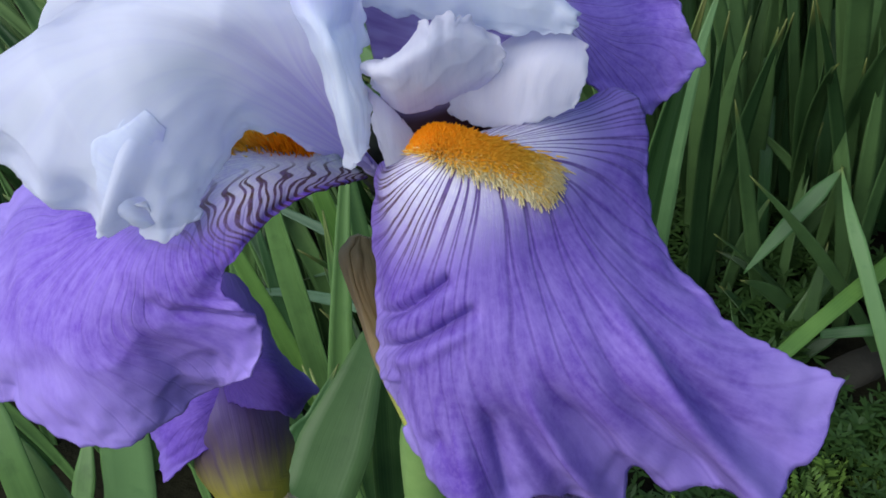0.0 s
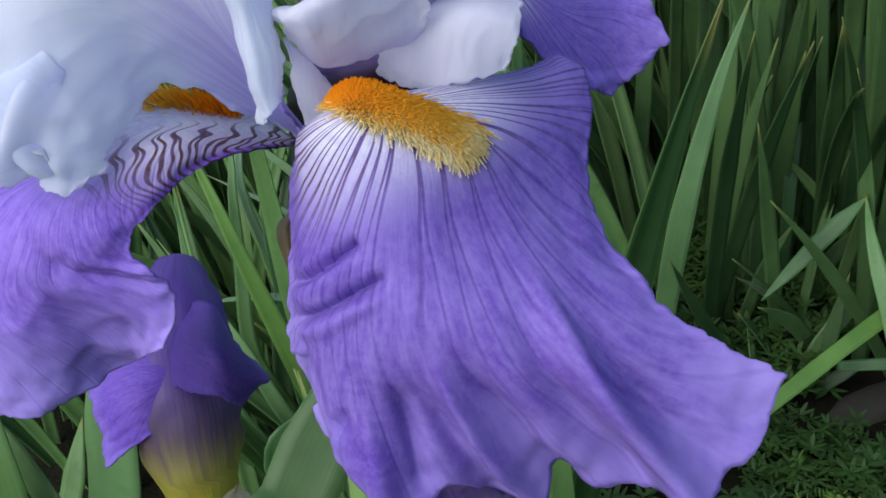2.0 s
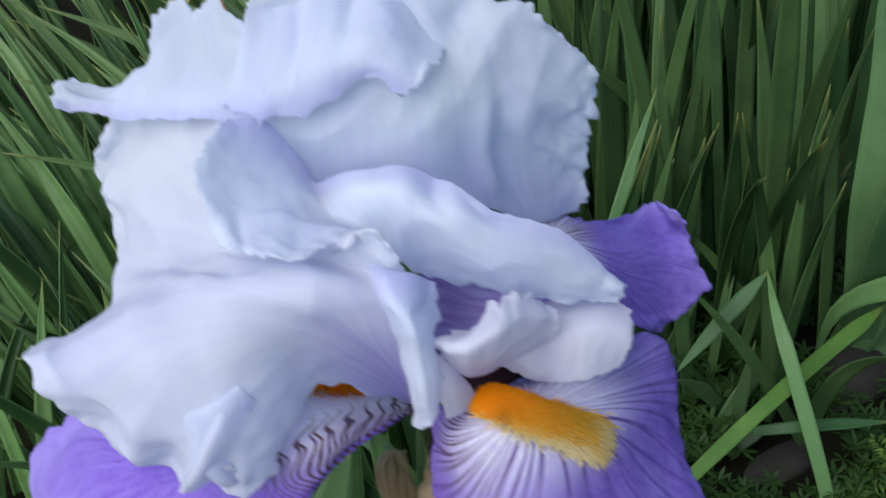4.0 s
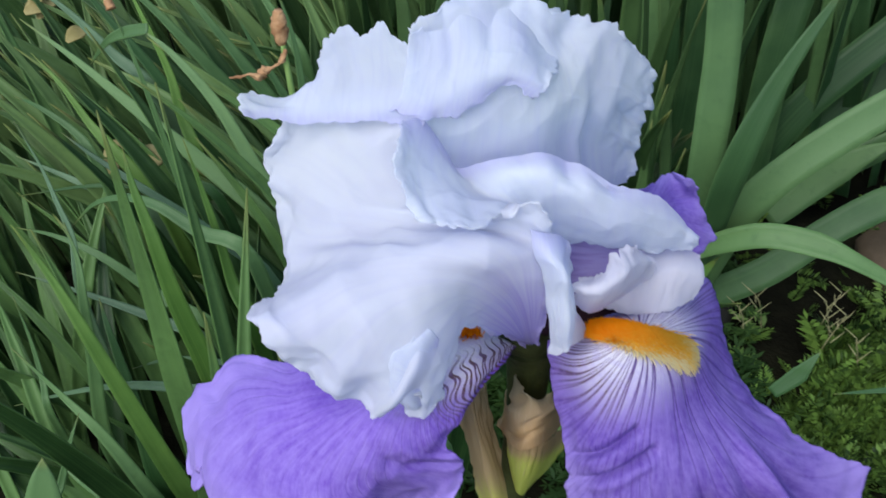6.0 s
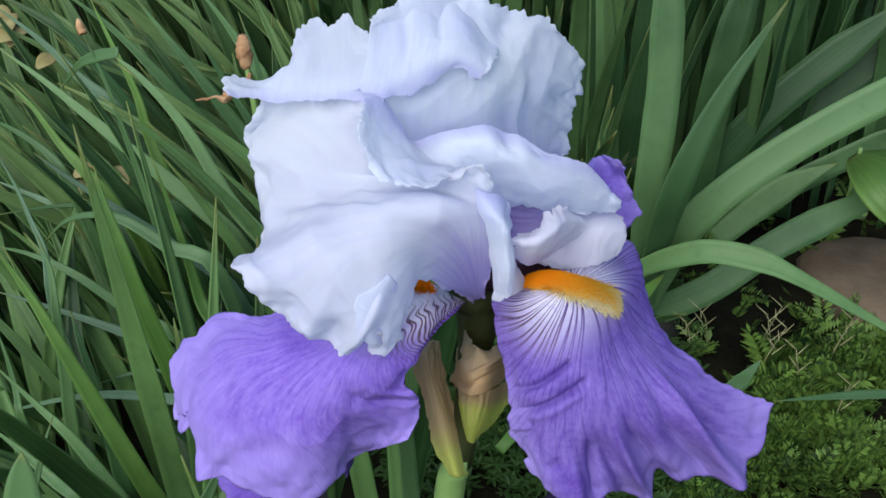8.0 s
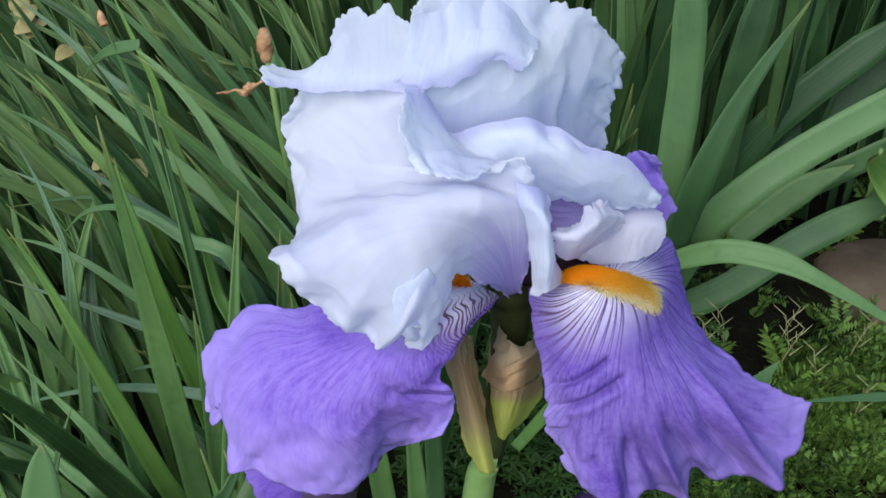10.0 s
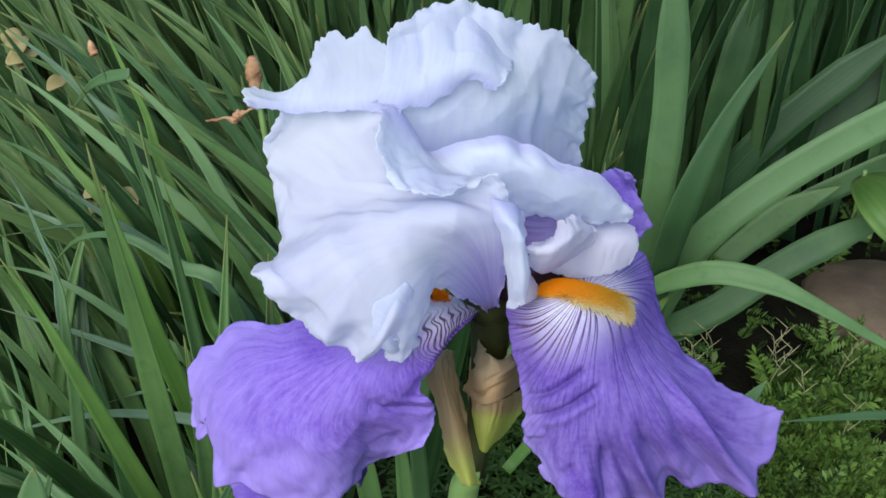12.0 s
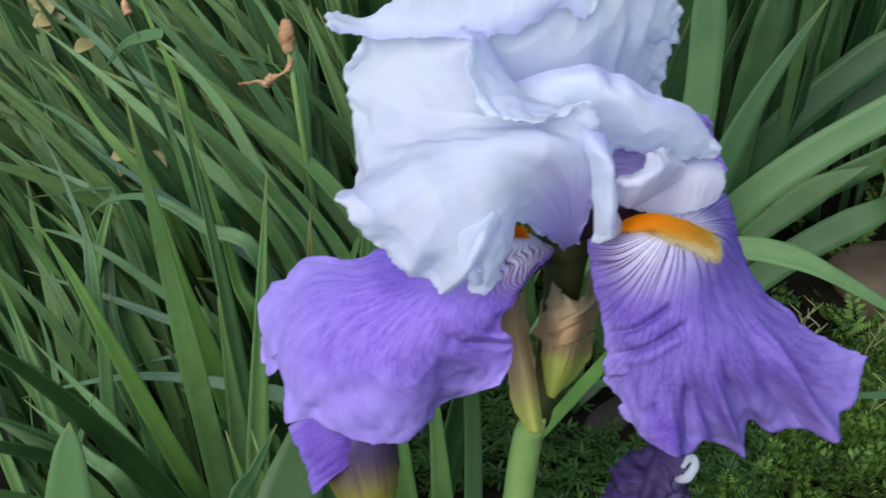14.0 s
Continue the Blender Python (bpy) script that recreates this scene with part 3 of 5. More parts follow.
BRACT_TOP = [
    [(2, 10, -63), (5, -8, -51), (8, -13, -47), (13, -9, -48), (20, 10, -60)],
    [(3, 10, -58), (5, -7, -47), (8, -12, -42), (13, -8, -43), (20, 10, -55)],
    [(3, 11, -51), (4, -3, -43), (8, -9, -40), (13, -6, -40), (19, 10, -49)],
    [(4, 12, -47), (5, 1, -40), (8, -6, -36), (13, -4, -39), (18, 10, -43)],
    [(4, 13, -38), (5, 4, -37), (7, -4, -36), (13, -3, -39), (16, 9, -38)],
]
STD_FLAP = [
    [(-12.3, -31.8, 7.4), (-13.5, -34.1, 3.8), (-15.3, -35.8, 1), (-16.1, -36.5, -1.5), (-16.2, -36.9, -3.6), (-16.1, -37.1, -5.5), (-15.8, -36.9, -7)],
    [(-13.5, -32.4, 10), (-15.6, -35.5, 7.8), (-18.7, -37.6, 5.5), (-19.6, -38.5, 2.5), (-19.4, -39.1, -1), (-18.2, -38.9, -4.1), (-16.9, -37.9, -6.9)],
    [(-14.6, -32.1, 11.1), (-17.8, -35.3, 9.6), (-21.5, -37, 7.7), (-22.2, -37.9, 3.7), (-21.9, -38.7, -0.7), (-20, -38.7, -4.4), (-17.7, -38, -7.1)],
]
FOLDS_STD_F = [(1.0, 0.205, -0.52, 0.0, 1.4, 0.017), (1.0, 0.158, -0.5, 0.01, -1.8, 0.026), (1.0, 0.085, -0.4, 0.03, 1.0, 0.02), (1.0, 0.30, -0.4, 0.03, 1.6, 0.022), (1.0, 0.255, -0.4, 0.01, -1.4, 0.022), (1.0, 0.36, -0.35, 0.02, -1.2, 0.03), (1.0, 0.43, -0.25, 0.0, 1.0, 0.03), (0.95, 0.78, -0.6, -0.12, -1.0, 0.03), (0.85, 0.70, -0.5, -0.06, 1.0, 0.04), (1.0, 0.55, -0.2, 0.02, -1.2, 0.02), (0.95, 0.88, -0.2, -0.05, -1.0, 0.03)]
FOLDS_WING = [(1.0, 0.66, -0.6, -0.05, -1.2, 0.05), (1.0, 0.82, -0.5, 0.0, 1.0, 0.05)]
FOLDS_LIP = [(1.0, 0.33, -0.8, 0.05, -0.8, 0.05), (1.0, 0.60, -0.8, 0.06, -0.9, 0.05)]
FOLDS_STD_B = [(0.1, 0.74, 0.45, -0.02, -1.8, 0.04), (0.1, 0.66, 0.5, 0.02, 1.2, 0.04), (0.3, 1.0, 0.05, -0.22, 1.0, 0.03), (0.42, 1.0, 0.03, -0.2, -1.2, 0.03), (0.55, 1.0, -0.05, -0.2, 0.9, 0.03), (1.0, 0.66, -0.45, -0.04, -1.8, 0.05)]
FOLDS_FALL_R = [(1.0, 0.745, -0.34, 0.03, 4.5, 0.022), (1.0, 0.68, -0.32, 0.03, -2.6, 0.03), (1.0, 0.82, -0.28, 0.02, -2.2, 0.03), (1.0, 0.49, -0.24, 0.03, 4.2, 0.017), (1.0, 0.435, -0.24, 0.02, -2.4, 0.025), (1.0, 0.56, -0.26, 0.03, -3.0, 0.028), (1.0, 0.25, -0.188, 0.075, 2.4, 0.03), (0.54, 0.41, 0.05, -0.44, -2.4, 0.014), (0.572, 0.38, 0.05, -0.42, 0.6, 0.02), (0.62, 0.46, 0.055, -0.50, -2.6, 0.014), (0.655, 0.42, 0.055, -0.45, 0.7, 0.02), (0.9, 0.162, -0.05, 0.113, -1.3, 0.02), (0.962, 0.35, -0.162, 0.075, -2.4, 0.022), (0.938, 0.65, -0.125, 0.05, -1.8, 0.03)]
FOLDS_FALL_L = [(0.975, 0.312, -0.225, 0.112, -1.32, 0.03), (0.975, 0.275, -0.275, 0.125, 1.1, 0.03), (0.725, 0.975, -0.262, -0.5, -1.21, 0.022), (0.638, 1.0, -0.225, -0.512, 0.77, 0.022), (0.988, 0.7, -0.312, -0.012, -0.99, 0.03), (0.975, 0.1, -0.175, 0.075, -0.77, 0.03), (0.862, 0.012, -0.138, 0.137, 0.5, 0.04), (0.988, 0.375, -0.175, 0.037, 0.55, 0.04), (0.95, 0.912, -0.375, -0.213, 0.66, 0.03)]
FOLDS_STD_R = [(0.0, 0.62, 0.55, 0.02, -1.6, 0.03), (0.0, 0.575, 0.6, 0.0, 1.2, 0.03), (0.1, 0.75, 0.5, -0.02, -0.9, 0.04), (1.0, 0.52, -0.5, 0.06, 0.9, 0.03), (1.0, 0.10, -0.6, 0.03, -0.8, 0.03), (1.0, 0.2, -0.6, 0.02, 0.7, 0.03)]

LAPS_FALL_R = [(0.76, 0.02, -0.03, 0.12, 1.0, 0.03)]

iris = empty("bearded_iris", (0.002, 0.002, 0), "bearded iris in full bloom, pale lavender standards over violet falls", "flower")
fall_right, FR_P, FR_N = petal("fall", FALL_R, M_FALL, iris, "violet ruffled fall with brown veins at its haft", ns=150, nu=150,
    hem=[(0.385, -5.0, 0.035), (0.48, 1.5, 0.02), (0.555, -7.0, 0.032), (0.63, -5.0, 0.04), (0.70, -2.0, 0.03), (0.12, 1.5, 0.04), (0.9, 2.0, 0.05)],
    creases=FOLDS_FALL_R, laps=LAPS_FALL_R, ruffle=(0.9, 11.0), pucker=0.6, flute=(0.10, 12, 0.3), ragged=0.4, lobes=[(0.66, -1.0, 0.03), (0.80, 1.2, 0.03), (0.90, -2.0, 0.025)], seed=2)
fall_left, FL_P, FL_N = petal("fall", FALL_L, M_FALL_LEFT, iris, "violet ruffled fall, half under the pale standard", ns=140, nu=140,
    creases=FOLDS_FALL_L, hem=[(0.04, 2.0, 0.03), (0.17, -6.0, 0.04), (0.25, 3.0, 0.03), (0.33, -1.5, 0.03), (0.74, 2.5, 0.09)], lobes=[(0.575, -3.5, 0.035), (0.68, 2.0, 0.04), (0.755, -2.6, 0.03), (0.84, -2.2, 0.04), (0.93, -5.0, 0.035), (0.995, 2.0, 0.03)], ruffle=(1.2, 9.0), pucker=0.4, flute=(0.10, 12, 0.3), crumple=(0.8, 16.0), ragged=0.4, seed=3)
petal("fall", FALL_B, M_FALL_BACK, iris, "violet fall at the back with a frilled tip", ns=70, nu=70, folds=[(0.3, -2.0, 0.15, 0.3)], ruffle=(2.0, 8.0), seed=4)
petal("standard", STD_F, M_WHITE, iris, "pale lavender standard drooping forward with folded hem", ns=160, nu=190,
    creases=FOLDS_STD_F, laps=[(0.55, 0.205, 0.46, 0.0, 2.6, -0.05)], hem=[(0.155, -5.5, 0.013), (0.61, 1.5, 0.02), (0.66, -1.5, 0.02), (0.76, -1.5, 0.025), (0.86, 1.5, 0.03)], crimp=0.35, ruffle=(1.2, 7.0), pucker=0.7, wrinkle=(0.15, 6.0), crumple=(0.85, 15.0), ragged=0.8, seed=5)
petal("standard_hem", STD_FLAP, M_CROWN, iris, "pale hem of the drooping standard, turned outwards", ns=50, nu=80, ruffle=(0.5, 6.0), sides=(0.3, 0.3, 1, 0), pucker=0.3, crimp=0.2, wrinkle=(0.1, 6.0), ragged=0.4, thick=0.4, seed=15)
petal("standard", STD_B, M_CROWN, iris, "pale lavender standard forming the back of the dome", ns=120, nu=140,
    creases=FOLDS_STD_B, ruffle=(1.3, 7.0), sides=(0, 1, 1, 0), pucker=1.0, ragged=1.0, wrinkle=(0.2, 9.0), crumple=(0.8, 15.0), seed=6)
petal("standard_wing", STD_WING, M_CROWN, iris, "pale pointed side lobe of the back standard", ns=90, nu=130,
    creases=FOLDS_WING, hem=[(0.42, -2.0, 0.04), (0.72, -2.5, 0.03), (0.82, 1.5, 0.03)], ruffle=(0.9, 7.0), sides=(1, 0, 1, 0.4), pucker=0.7, wrinkle=(0.15, 8.0), crumple=(0.7, 13.0), ragged=0.9, seed=26)
petal("standard_lip", STD_LIP, M_CROWN, iris, "pale frilled lip rolling forward over the back standard", ns=90, nu=130,
    creases=FOLDS_LIP, ruffle=(0.6, 7.0), sides=(0.2, 1, 0.8, 0.8), pucker=0.4, wrinkle=(0.15, 10.0), crumple=(0.45, 11.0), ragged=1.0, seed=27)
petal("standard", STD_R, M_CROWN, iris, "pale lavender standard folded sideways like a shelf", ns=110, nu=180, creases=FOLDS_STD_R, ruffle=(0.7, 6.0), sides=(1, 1, 1, 0.3), pucker=0.9, ragged=0.7, wrinkle=(0.12, 10.0), crumple=(0.6, 14.0), seed=7)
petal("petal_edge", TONGUE, M_CROWN, iris, "pale curled edge of the front standard", ns=90, nu=56, ruffle=(0.8, 6.0), sides=(0, 1, 1, 0), creases=[(0.15, 0.9, 0.35, -0.5, -1.2, 0.06), (0.45, 0.5, 0.5, 0.05, 1.0, 0.08)], pucker=0.4, crumple=(0.4, 9.0), ragged=0.8, seed=15)
petal("style_edge", STYLE_EDGE, M_CREST, iris, "pale lavender edge of the style arm", ns=40, nu=30, ruffle=(0.4, 6.0), pucker=0.2, seed=17)
petal("style_crest", CREST, M_CREST, iris, "curled white style crest with torn edge", ns=80, nu=100, hem=[(0.22, 1.0, 0.04), (0.34, -1.8, 0.03), (0.46, 1.2, 0.04), (0.56, -2.2, 0.02), (0.74, -1.6, 0.02), (0.85, 1.0, 0.03)], crimp=0.5, ruffle=(0.5, 5.0), sides=(1, 1, 1, 0.5), ragged=0.8, pucker=0.5, flute=(0.15, 4, 0.0), crumple=(0.4, 8.0), seed=8)
petal("style_crest", CREST_LOBE, M_CREST, iris, "rounded white style crest lobe", ns=60, nu=60, ruffle=(0.5, 7.0), pucker=0.3, seed=9)
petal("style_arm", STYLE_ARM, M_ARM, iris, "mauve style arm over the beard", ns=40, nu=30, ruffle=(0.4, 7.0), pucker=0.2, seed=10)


def beard(name, p, n, line, parent, count, length, spread):
    verts, faces, uvs = [], [], []
    rnd = random.Random(5)
    ns, nu = p.shape[:2]
    for _ in range(count):
        k = rnd.random()
        s0, u0 = bend(line, 41)[int(k * 40)]
        i = int(np.clip((s0 + rnd.gauss(0, 1) * spread[0]) * (ns - 1), 1, ns - 2))
        lat = rnd.gauss(0, 1)
        j = int(np.clip((u0 + lat * spread[1] * (1 - 0.25 * k)) * (nu - 1), 1, nu - 2))
        root = Vector(p[i, j]) * 0.001 + HEART
        up = Vector(n[i, j])
        if up.dot(Vector((0, -0.6, 0.8))) < 0:
            up = -up
        ahead = Vector(p[min(i + 4, ns - 1), j] - p[i, j]).normalized()
        across = Vector(p[i, min(j + 4, nu - 1)] - p[i, j]).normalized()
        way = (up * 0.95 + across * 0.42 * lat + ahead * (0.45 + 1.1 * k**4) + Vector((rnd.gauss(0, 0.16), rnd.gauss(0, 0.16), rnd.gauss(0, 0.15)))).normalized()
        size = length * rnd.uniform(0.75, 1.1) * (1.05 + 1.1 * k * (1 - k)) * (1 - 0.12 * min(abs(lat), 2.0) ** 1.5) * 0.001
        side = way.orthogonal().normalized()
        other = way.cross(side)
        at = len(verts)
        for m in range(4):
            f = m / 3
            c = root + way * size * f + ahead * size * 0.25 * f * f
            r = 0.00019 * (1 - 0.6 * f)
            for q in range(3):
                a = q * 2.0944
                verts.append(c + (side * math.cos(a) + other * math.sin(a)) * r)
                uvs.append((0.9 * k + max(0.0, -lat) * (0.1 + 0.16 * k), f))
        for m in range(3):
            for q in range(3):
                faces.append((at + 3 * m + q, at + 3 * m + (q + 1) % 3, at + 3 * m + 3 + (q + 1) % 3, at + 3 * m + 3 + q))
        faces.append((at + 9, at + 10, at + 11))
    return linked(name, verts, faces, uvs, M_BEARD, parent, "orange beard with yellow tips")


beard("beard", FR_P, FR_N, [(0.115, 0.535), (0.19, 0.56), (0.30, 0.615), (0.42, 0.685)], fall_right, 30000, 2.7, (0.018, 0.027))
beard("beard", FL_P, FL_N, [(0.05, 0.2), (0.10, 0.1), (0.17, 0.08)], fall_left, 500, 3.0, (0.012, 0.04))

# stalk, tube and papery bracts
tube("stem", [(-0.004, 0.004, 0.0), (-0.003, 0.002, 0.25), mm(1, 5, -129), mm(5, 6, -90)], [0.0065, 0.006, 0.0050, 0.0042], M_STEM, iris, "smooth pale green stalk")
tube("flower_tube", [mm(5, 6, -94), mm(8, 6, -58), mm(9, 8, -38), mm(8, 4, -22), mm(7, 0, -14)], [0.0040, 0.0046, 0.0058, 0.0070, 0.0035], M_TUBE, iris, "dark olive flower tube")
petal("bract", BRACT_L, M_BRACT, iris, "dry papery bract, brown above and yellow green below", ns=60, nu=40, folds=[(0.3, 0.8, 0.1, 0.1), (0.6, -0.8, 0.08, 0.2)], ruffle=(0.9, 7.0), wrinkle=(0.7, 6.0), pucker=0.7, flute=(0.15, 9, 0.1), ragged=0.4, seed=12)
petal("bract", BRACT_R, M_SHEATH, iris, "rounded yellow green bract with a brown hem", ns=60, nu=60, ruffle=(0.4, 7.0), wrinkle=(0.4, 7.0), pucker=0.3, flute=(0.15, 9, 0.1), ragged=0.3, seed=13)
petal("bract", BRACT_TOP, M_COLLAR, iris, "thin crumpled papery bract tip round the flower tube", ns=60, nu=60, creases=[(0.15, 0.2, 0.15, 0.75, -1.0, 0.05), (0.55, 0.95, -0.25, -0.7, 1.0, 0.05), (0.45, 0.1, 0.4, 0.55, -1.0, 0.05)], ruffle=(0.7, 6.0), wrinkle=(0.5, 6.0), pucker=0.6, ragged=0.4, thick=0.25, seed=14)

# ---- second stalk with an opening bud ----
bud = empty("iris_bud", (-0.05, 0.012, 0), "opening violet iris bud with olive base", "flower bud")
tube("stem", [(-0.052, 0.012, 0.0), (-0.05, 0.012, 0.3), mm(-48, 10, -180), mm(-48, 10, -150)], [0.0055, 0.005, 0.0045, 0.005], M_STEM, bud)
tube("bud_body", [mm(-48, 11, -148), mm(-48, 11, -140), mm(-50, 15, -127), mm(-54, 24, -114), mm(-59, 36, -106), mm(-64, 48, -101)], [0.0045, 0.0082, 0.0122, 0.0128, 0.0115, 0.006], M_BUD, bud, "olive yellow bud turning violet upwards", count=44, sides=30, rough=0.10)
petal("bud_petal", BUD_FLAP_L, M_PURPLE, bud, "violet petal folding out of the bud", ns=40, nu=40, ruffle=(0.6, 8.0), pucker=0.4, flute=(0.2, 7, 0.0), seed=21)
petal("bud_petal", BUD_FLAP_R, M_CAP, bud, "dark violet petal folding out of the bud", ns=40, nu=40, ruffle=(0.8, 8.0), pucker=0.5, seed=22)
tube("papery_sheath", [mm(-48, 10, -176), mm(-47, 9, -160), mm(-47, 9, -146), mm(-48, 10, -138)], [0.0055, 0.0080, 0.0094, 0.0086], M_PAPER, bud, "dry cream papery sheath", rough=0.25, count=26, sides=26)


# ---- withered bloom ----
spent = empty("withered_iris", (0.025, -0.012, 0), "withered dark violet iris bloom, rolled up", "flower")
tube("stem", [(0.022, 0.01, 0.0), (0.022, 0.0, 0.3), mm(20, -20, -130), mm(24, -24, -104)], [0.0055, 0.005, 0.0042, 0.004], M_STEM, spent)
tube("rolled_petals", [mm(24, -26, -110), mm(29, -26, -100), mm(35, -25, -90), mm(41, -24, -83), mm(46, -26, -80)], [0.003, 0.0075, 0.0095, 0.0075, 0.003], M_DARKPURPLE, spent, "crumpled dark violet rolled petals", rough=0.5, count=50, sides=36)
tube("curled_edge", [mm(41, -31, -80), mm(43, -33, -77), mm(45, -32, -73), mm(44, -30, -72), mm(42, -31, -75)], [0.0008, 0.0013, 0.0012, 0.0010, 0.0006], M_CREST, spent, "white curled petal edge", sides=8, rough=0.3)
tube("sheath_tip", [mm(22, -30, -104), mm(25, -32, -95), mm(28, -33, -89)], [0.003, 0.002, 0.0003], M_PAPER, spent, "cream papery sheath tip", sides=8)

# ---- the ground ----
def ground_height(x, y):
    return 0.012 * wobble(x * 3, y * 3, 1) + 0.02 * wobble(x * 0.9, y * 0.9, 2)


axis = np.sinh(np.linspace(-6.0, 6.0, 141)) * 0.3
gv = [(x, y + 0.7, ground_height(x, y + 0.7)) for y in axis for x in axis]
gf = [(i * 141 + j, i * 141 + j + 1, (i + 1) * 141 + j + 1, (i + 1) * 141 + j) for i in range(140) for j in range(140)]
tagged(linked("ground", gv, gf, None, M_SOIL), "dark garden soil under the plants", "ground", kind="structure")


# ---- leaves behind ----
def arching(base, length, azimuth, lean0, lean1, n=6):
    """Points of a blade that rises from its base and leans over."""
    pts, p = [Vector(base)], Vector(base)
    for i in range(n):
        a = radians(lean0 + (lean1 - lean0) * ((i + 0.5) / n) ** 1.4)
        d = Vector((math.cos(radians(azimuth)) * math.sin(a), math.sin(radians(azimuth)) * math.sin(a), math.cos(a)))
        p = p + d * (length / n)
        pts.append(p.copy())
    return pts


def grow(plant, count, area, length, width, azimuth, lean0, lean1, material, face, keel=0.42, tip=0.35, seed=1, far=None):
    rnd = random.Random(seed)
    for i in range(count):
        x, y = rnd.uniform(*area[0]), rnd.uniform(*area[1])
        pts = arching((x, y, -0.005), rnd.uniform(*length), rnd.gauss(*azimuth), rnd.uniform(*lean0), rnd.uniform(*lean1))
        side = Vector(face) + Vector((rnd.gauss(0, 0.35), rnd.gauss(0, 0.2), rnd.gauss(0, 0.2)))
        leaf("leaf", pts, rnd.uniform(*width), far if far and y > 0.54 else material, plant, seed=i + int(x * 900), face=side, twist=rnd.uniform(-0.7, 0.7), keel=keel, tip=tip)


LEAN = ((-0.62, -0.34), (-0.36, -0.12), (-0.15, 0.06))
for n, area in enumerate(LEAN):
    clump = empty("daylily_clump", (sum(area) / 2, 0.62, 0), "dense clump of long narrow arching green leaves", "plant", "leaf clumps")
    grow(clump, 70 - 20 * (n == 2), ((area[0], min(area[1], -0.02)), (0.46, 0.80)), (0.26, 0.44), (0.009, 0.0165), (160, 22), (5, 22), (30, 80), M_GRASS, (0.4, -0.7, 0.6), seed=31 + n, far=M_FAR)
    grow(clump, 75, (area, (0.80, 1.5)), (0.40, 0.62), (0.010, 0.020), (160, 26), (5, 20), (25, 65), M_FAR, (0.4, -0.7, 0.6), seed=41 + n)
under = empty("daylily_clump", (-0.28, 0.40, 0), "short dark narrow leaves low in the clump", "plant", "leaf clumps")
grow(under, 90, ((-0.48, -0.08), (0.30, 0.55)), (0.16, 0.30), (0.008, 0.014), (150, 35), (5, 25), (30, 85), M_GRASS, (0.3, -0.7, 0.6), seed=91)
blades = empty("daylily_clump", (-0.22, 0.42, 0), "loose clump of long bright arching leaves in front", "plant", "leaf clumps")
leaf("leaf", [(-0.127, 0.545, -0.010), (-0.132, 0.530, 0.096), (-0.149, 0.500, 0.214), (-0.197, 0.512, 0.264), (-0.244, 0.524, 0.304), (-0.283, 0.536, 0.336), (-0.322, 0.548, 0.363)], 0.0166, M_PALE, blades, keel=0.22, twist=-0.1, tip=0.75, seed=0, face=(0.25, -0.75, 0.65))
leaf("leaf", [(-0.213, 0.545, -0.010), (-0.217, 0.530, 0.104), (-0.229, 0.500, 0.231), (-0.264, 0.512, 0.280), (-0.280, 0.524, 0.292), (-0.299, 0.536, 0.317), (-0.320, 0.548, 0.336)], 0.0119, M_BRIGHT, blades, keel=0.22, twist=0.0, tip=0.75, seed=1, face=(0.25, -0.75, 0.65))
leaf("leaf", [(-0.186, 0.505, -0.010), (-0.187, 0.490, 0.093), (-0.191, 0.460, 0.207), (-0.204, 0.472, 0.256), (-0.218, 0.484, 0.317), (-0.231, 0.496, 0.365), (-0.244, 0.508, 0.394)], 0.0079, M_BLADE, blades, keel=0.22, twist=0.1, tip=0.75, seed=2, face=(0.25, -0.75, 0.65))
leaf("leaf", [(-0.207, 0.605, -0.010), (-0.209, 0.590, 0.102), (-0.213, 0.560, 0.227), (-0.226, 0.572, 0.267), (-0.234, 0.584, 0.301), (-0.251, 0.596, 0.342), (-0.265, 0.608, 0.374)], 0.0113, M_BRIGHT, blades, keel=0.22, twist=-0.1, tip=0.75, seed=3, face=(0.25, -0.75, 0.65))
leaf("leaf", [(-0.109, 0.545, -0.010), (-0.112, 0.530, 0.091), (-0.123, 0.500, 0.203), (-0.156, 0.512, 0.248), (-0.185, 0.524, 0.306), (-0.216, 0.536, 0.343), (-0.239, 0.548, 0.356)], 0.0164, M_PALE, blades, keel=0.22, twist=0.0, tip=0.75, seed=4, face=(0.25, -0.75, 0.65))
leaf("leaf", [(-0.216, 0.490, 0.388), (-0.236, 0.502, 0.378), (-0.253, 0.514, 0.364), (-0.271, 0.526, 0.340)], 0.0094, M_PALE, blades, keel=0.22, twist=0.1, tip=0.75, seed=5, face=(0.25, -0.75, 0.65))
leaf("leaf", [(-0.118, 0.645, -0.010), (-0.121, 0.630, 0.095), (-0.132, 0.600, 0.211), (-0.162, 0.612, 0.253), (-0.192, 0.624, 0.294), (-0.218, 0.636, 0.326), (-0.245, 0.648, 0.360)], 0.0159, M_BLADE, blades, keel=0.22, twist=-0.1, tip=0.75, seed=6, face=(0.25, -0.75, 0.65))
leaf("leaf", [(-0.135, 0.705, -0.010), (-0.137, 0.690, 0.116), (-0.143, 0.660, 0.258), (-0.161, 0.672, 0.290), (-0.179, 0.684, 0.315), (-0.202, 0.696, 0.341)], 0.0143, M_BLADE, blades, keel=0.22, twist=0.0, tip=0.75, seed=7, face=(0.25, -0.75, 0.65))
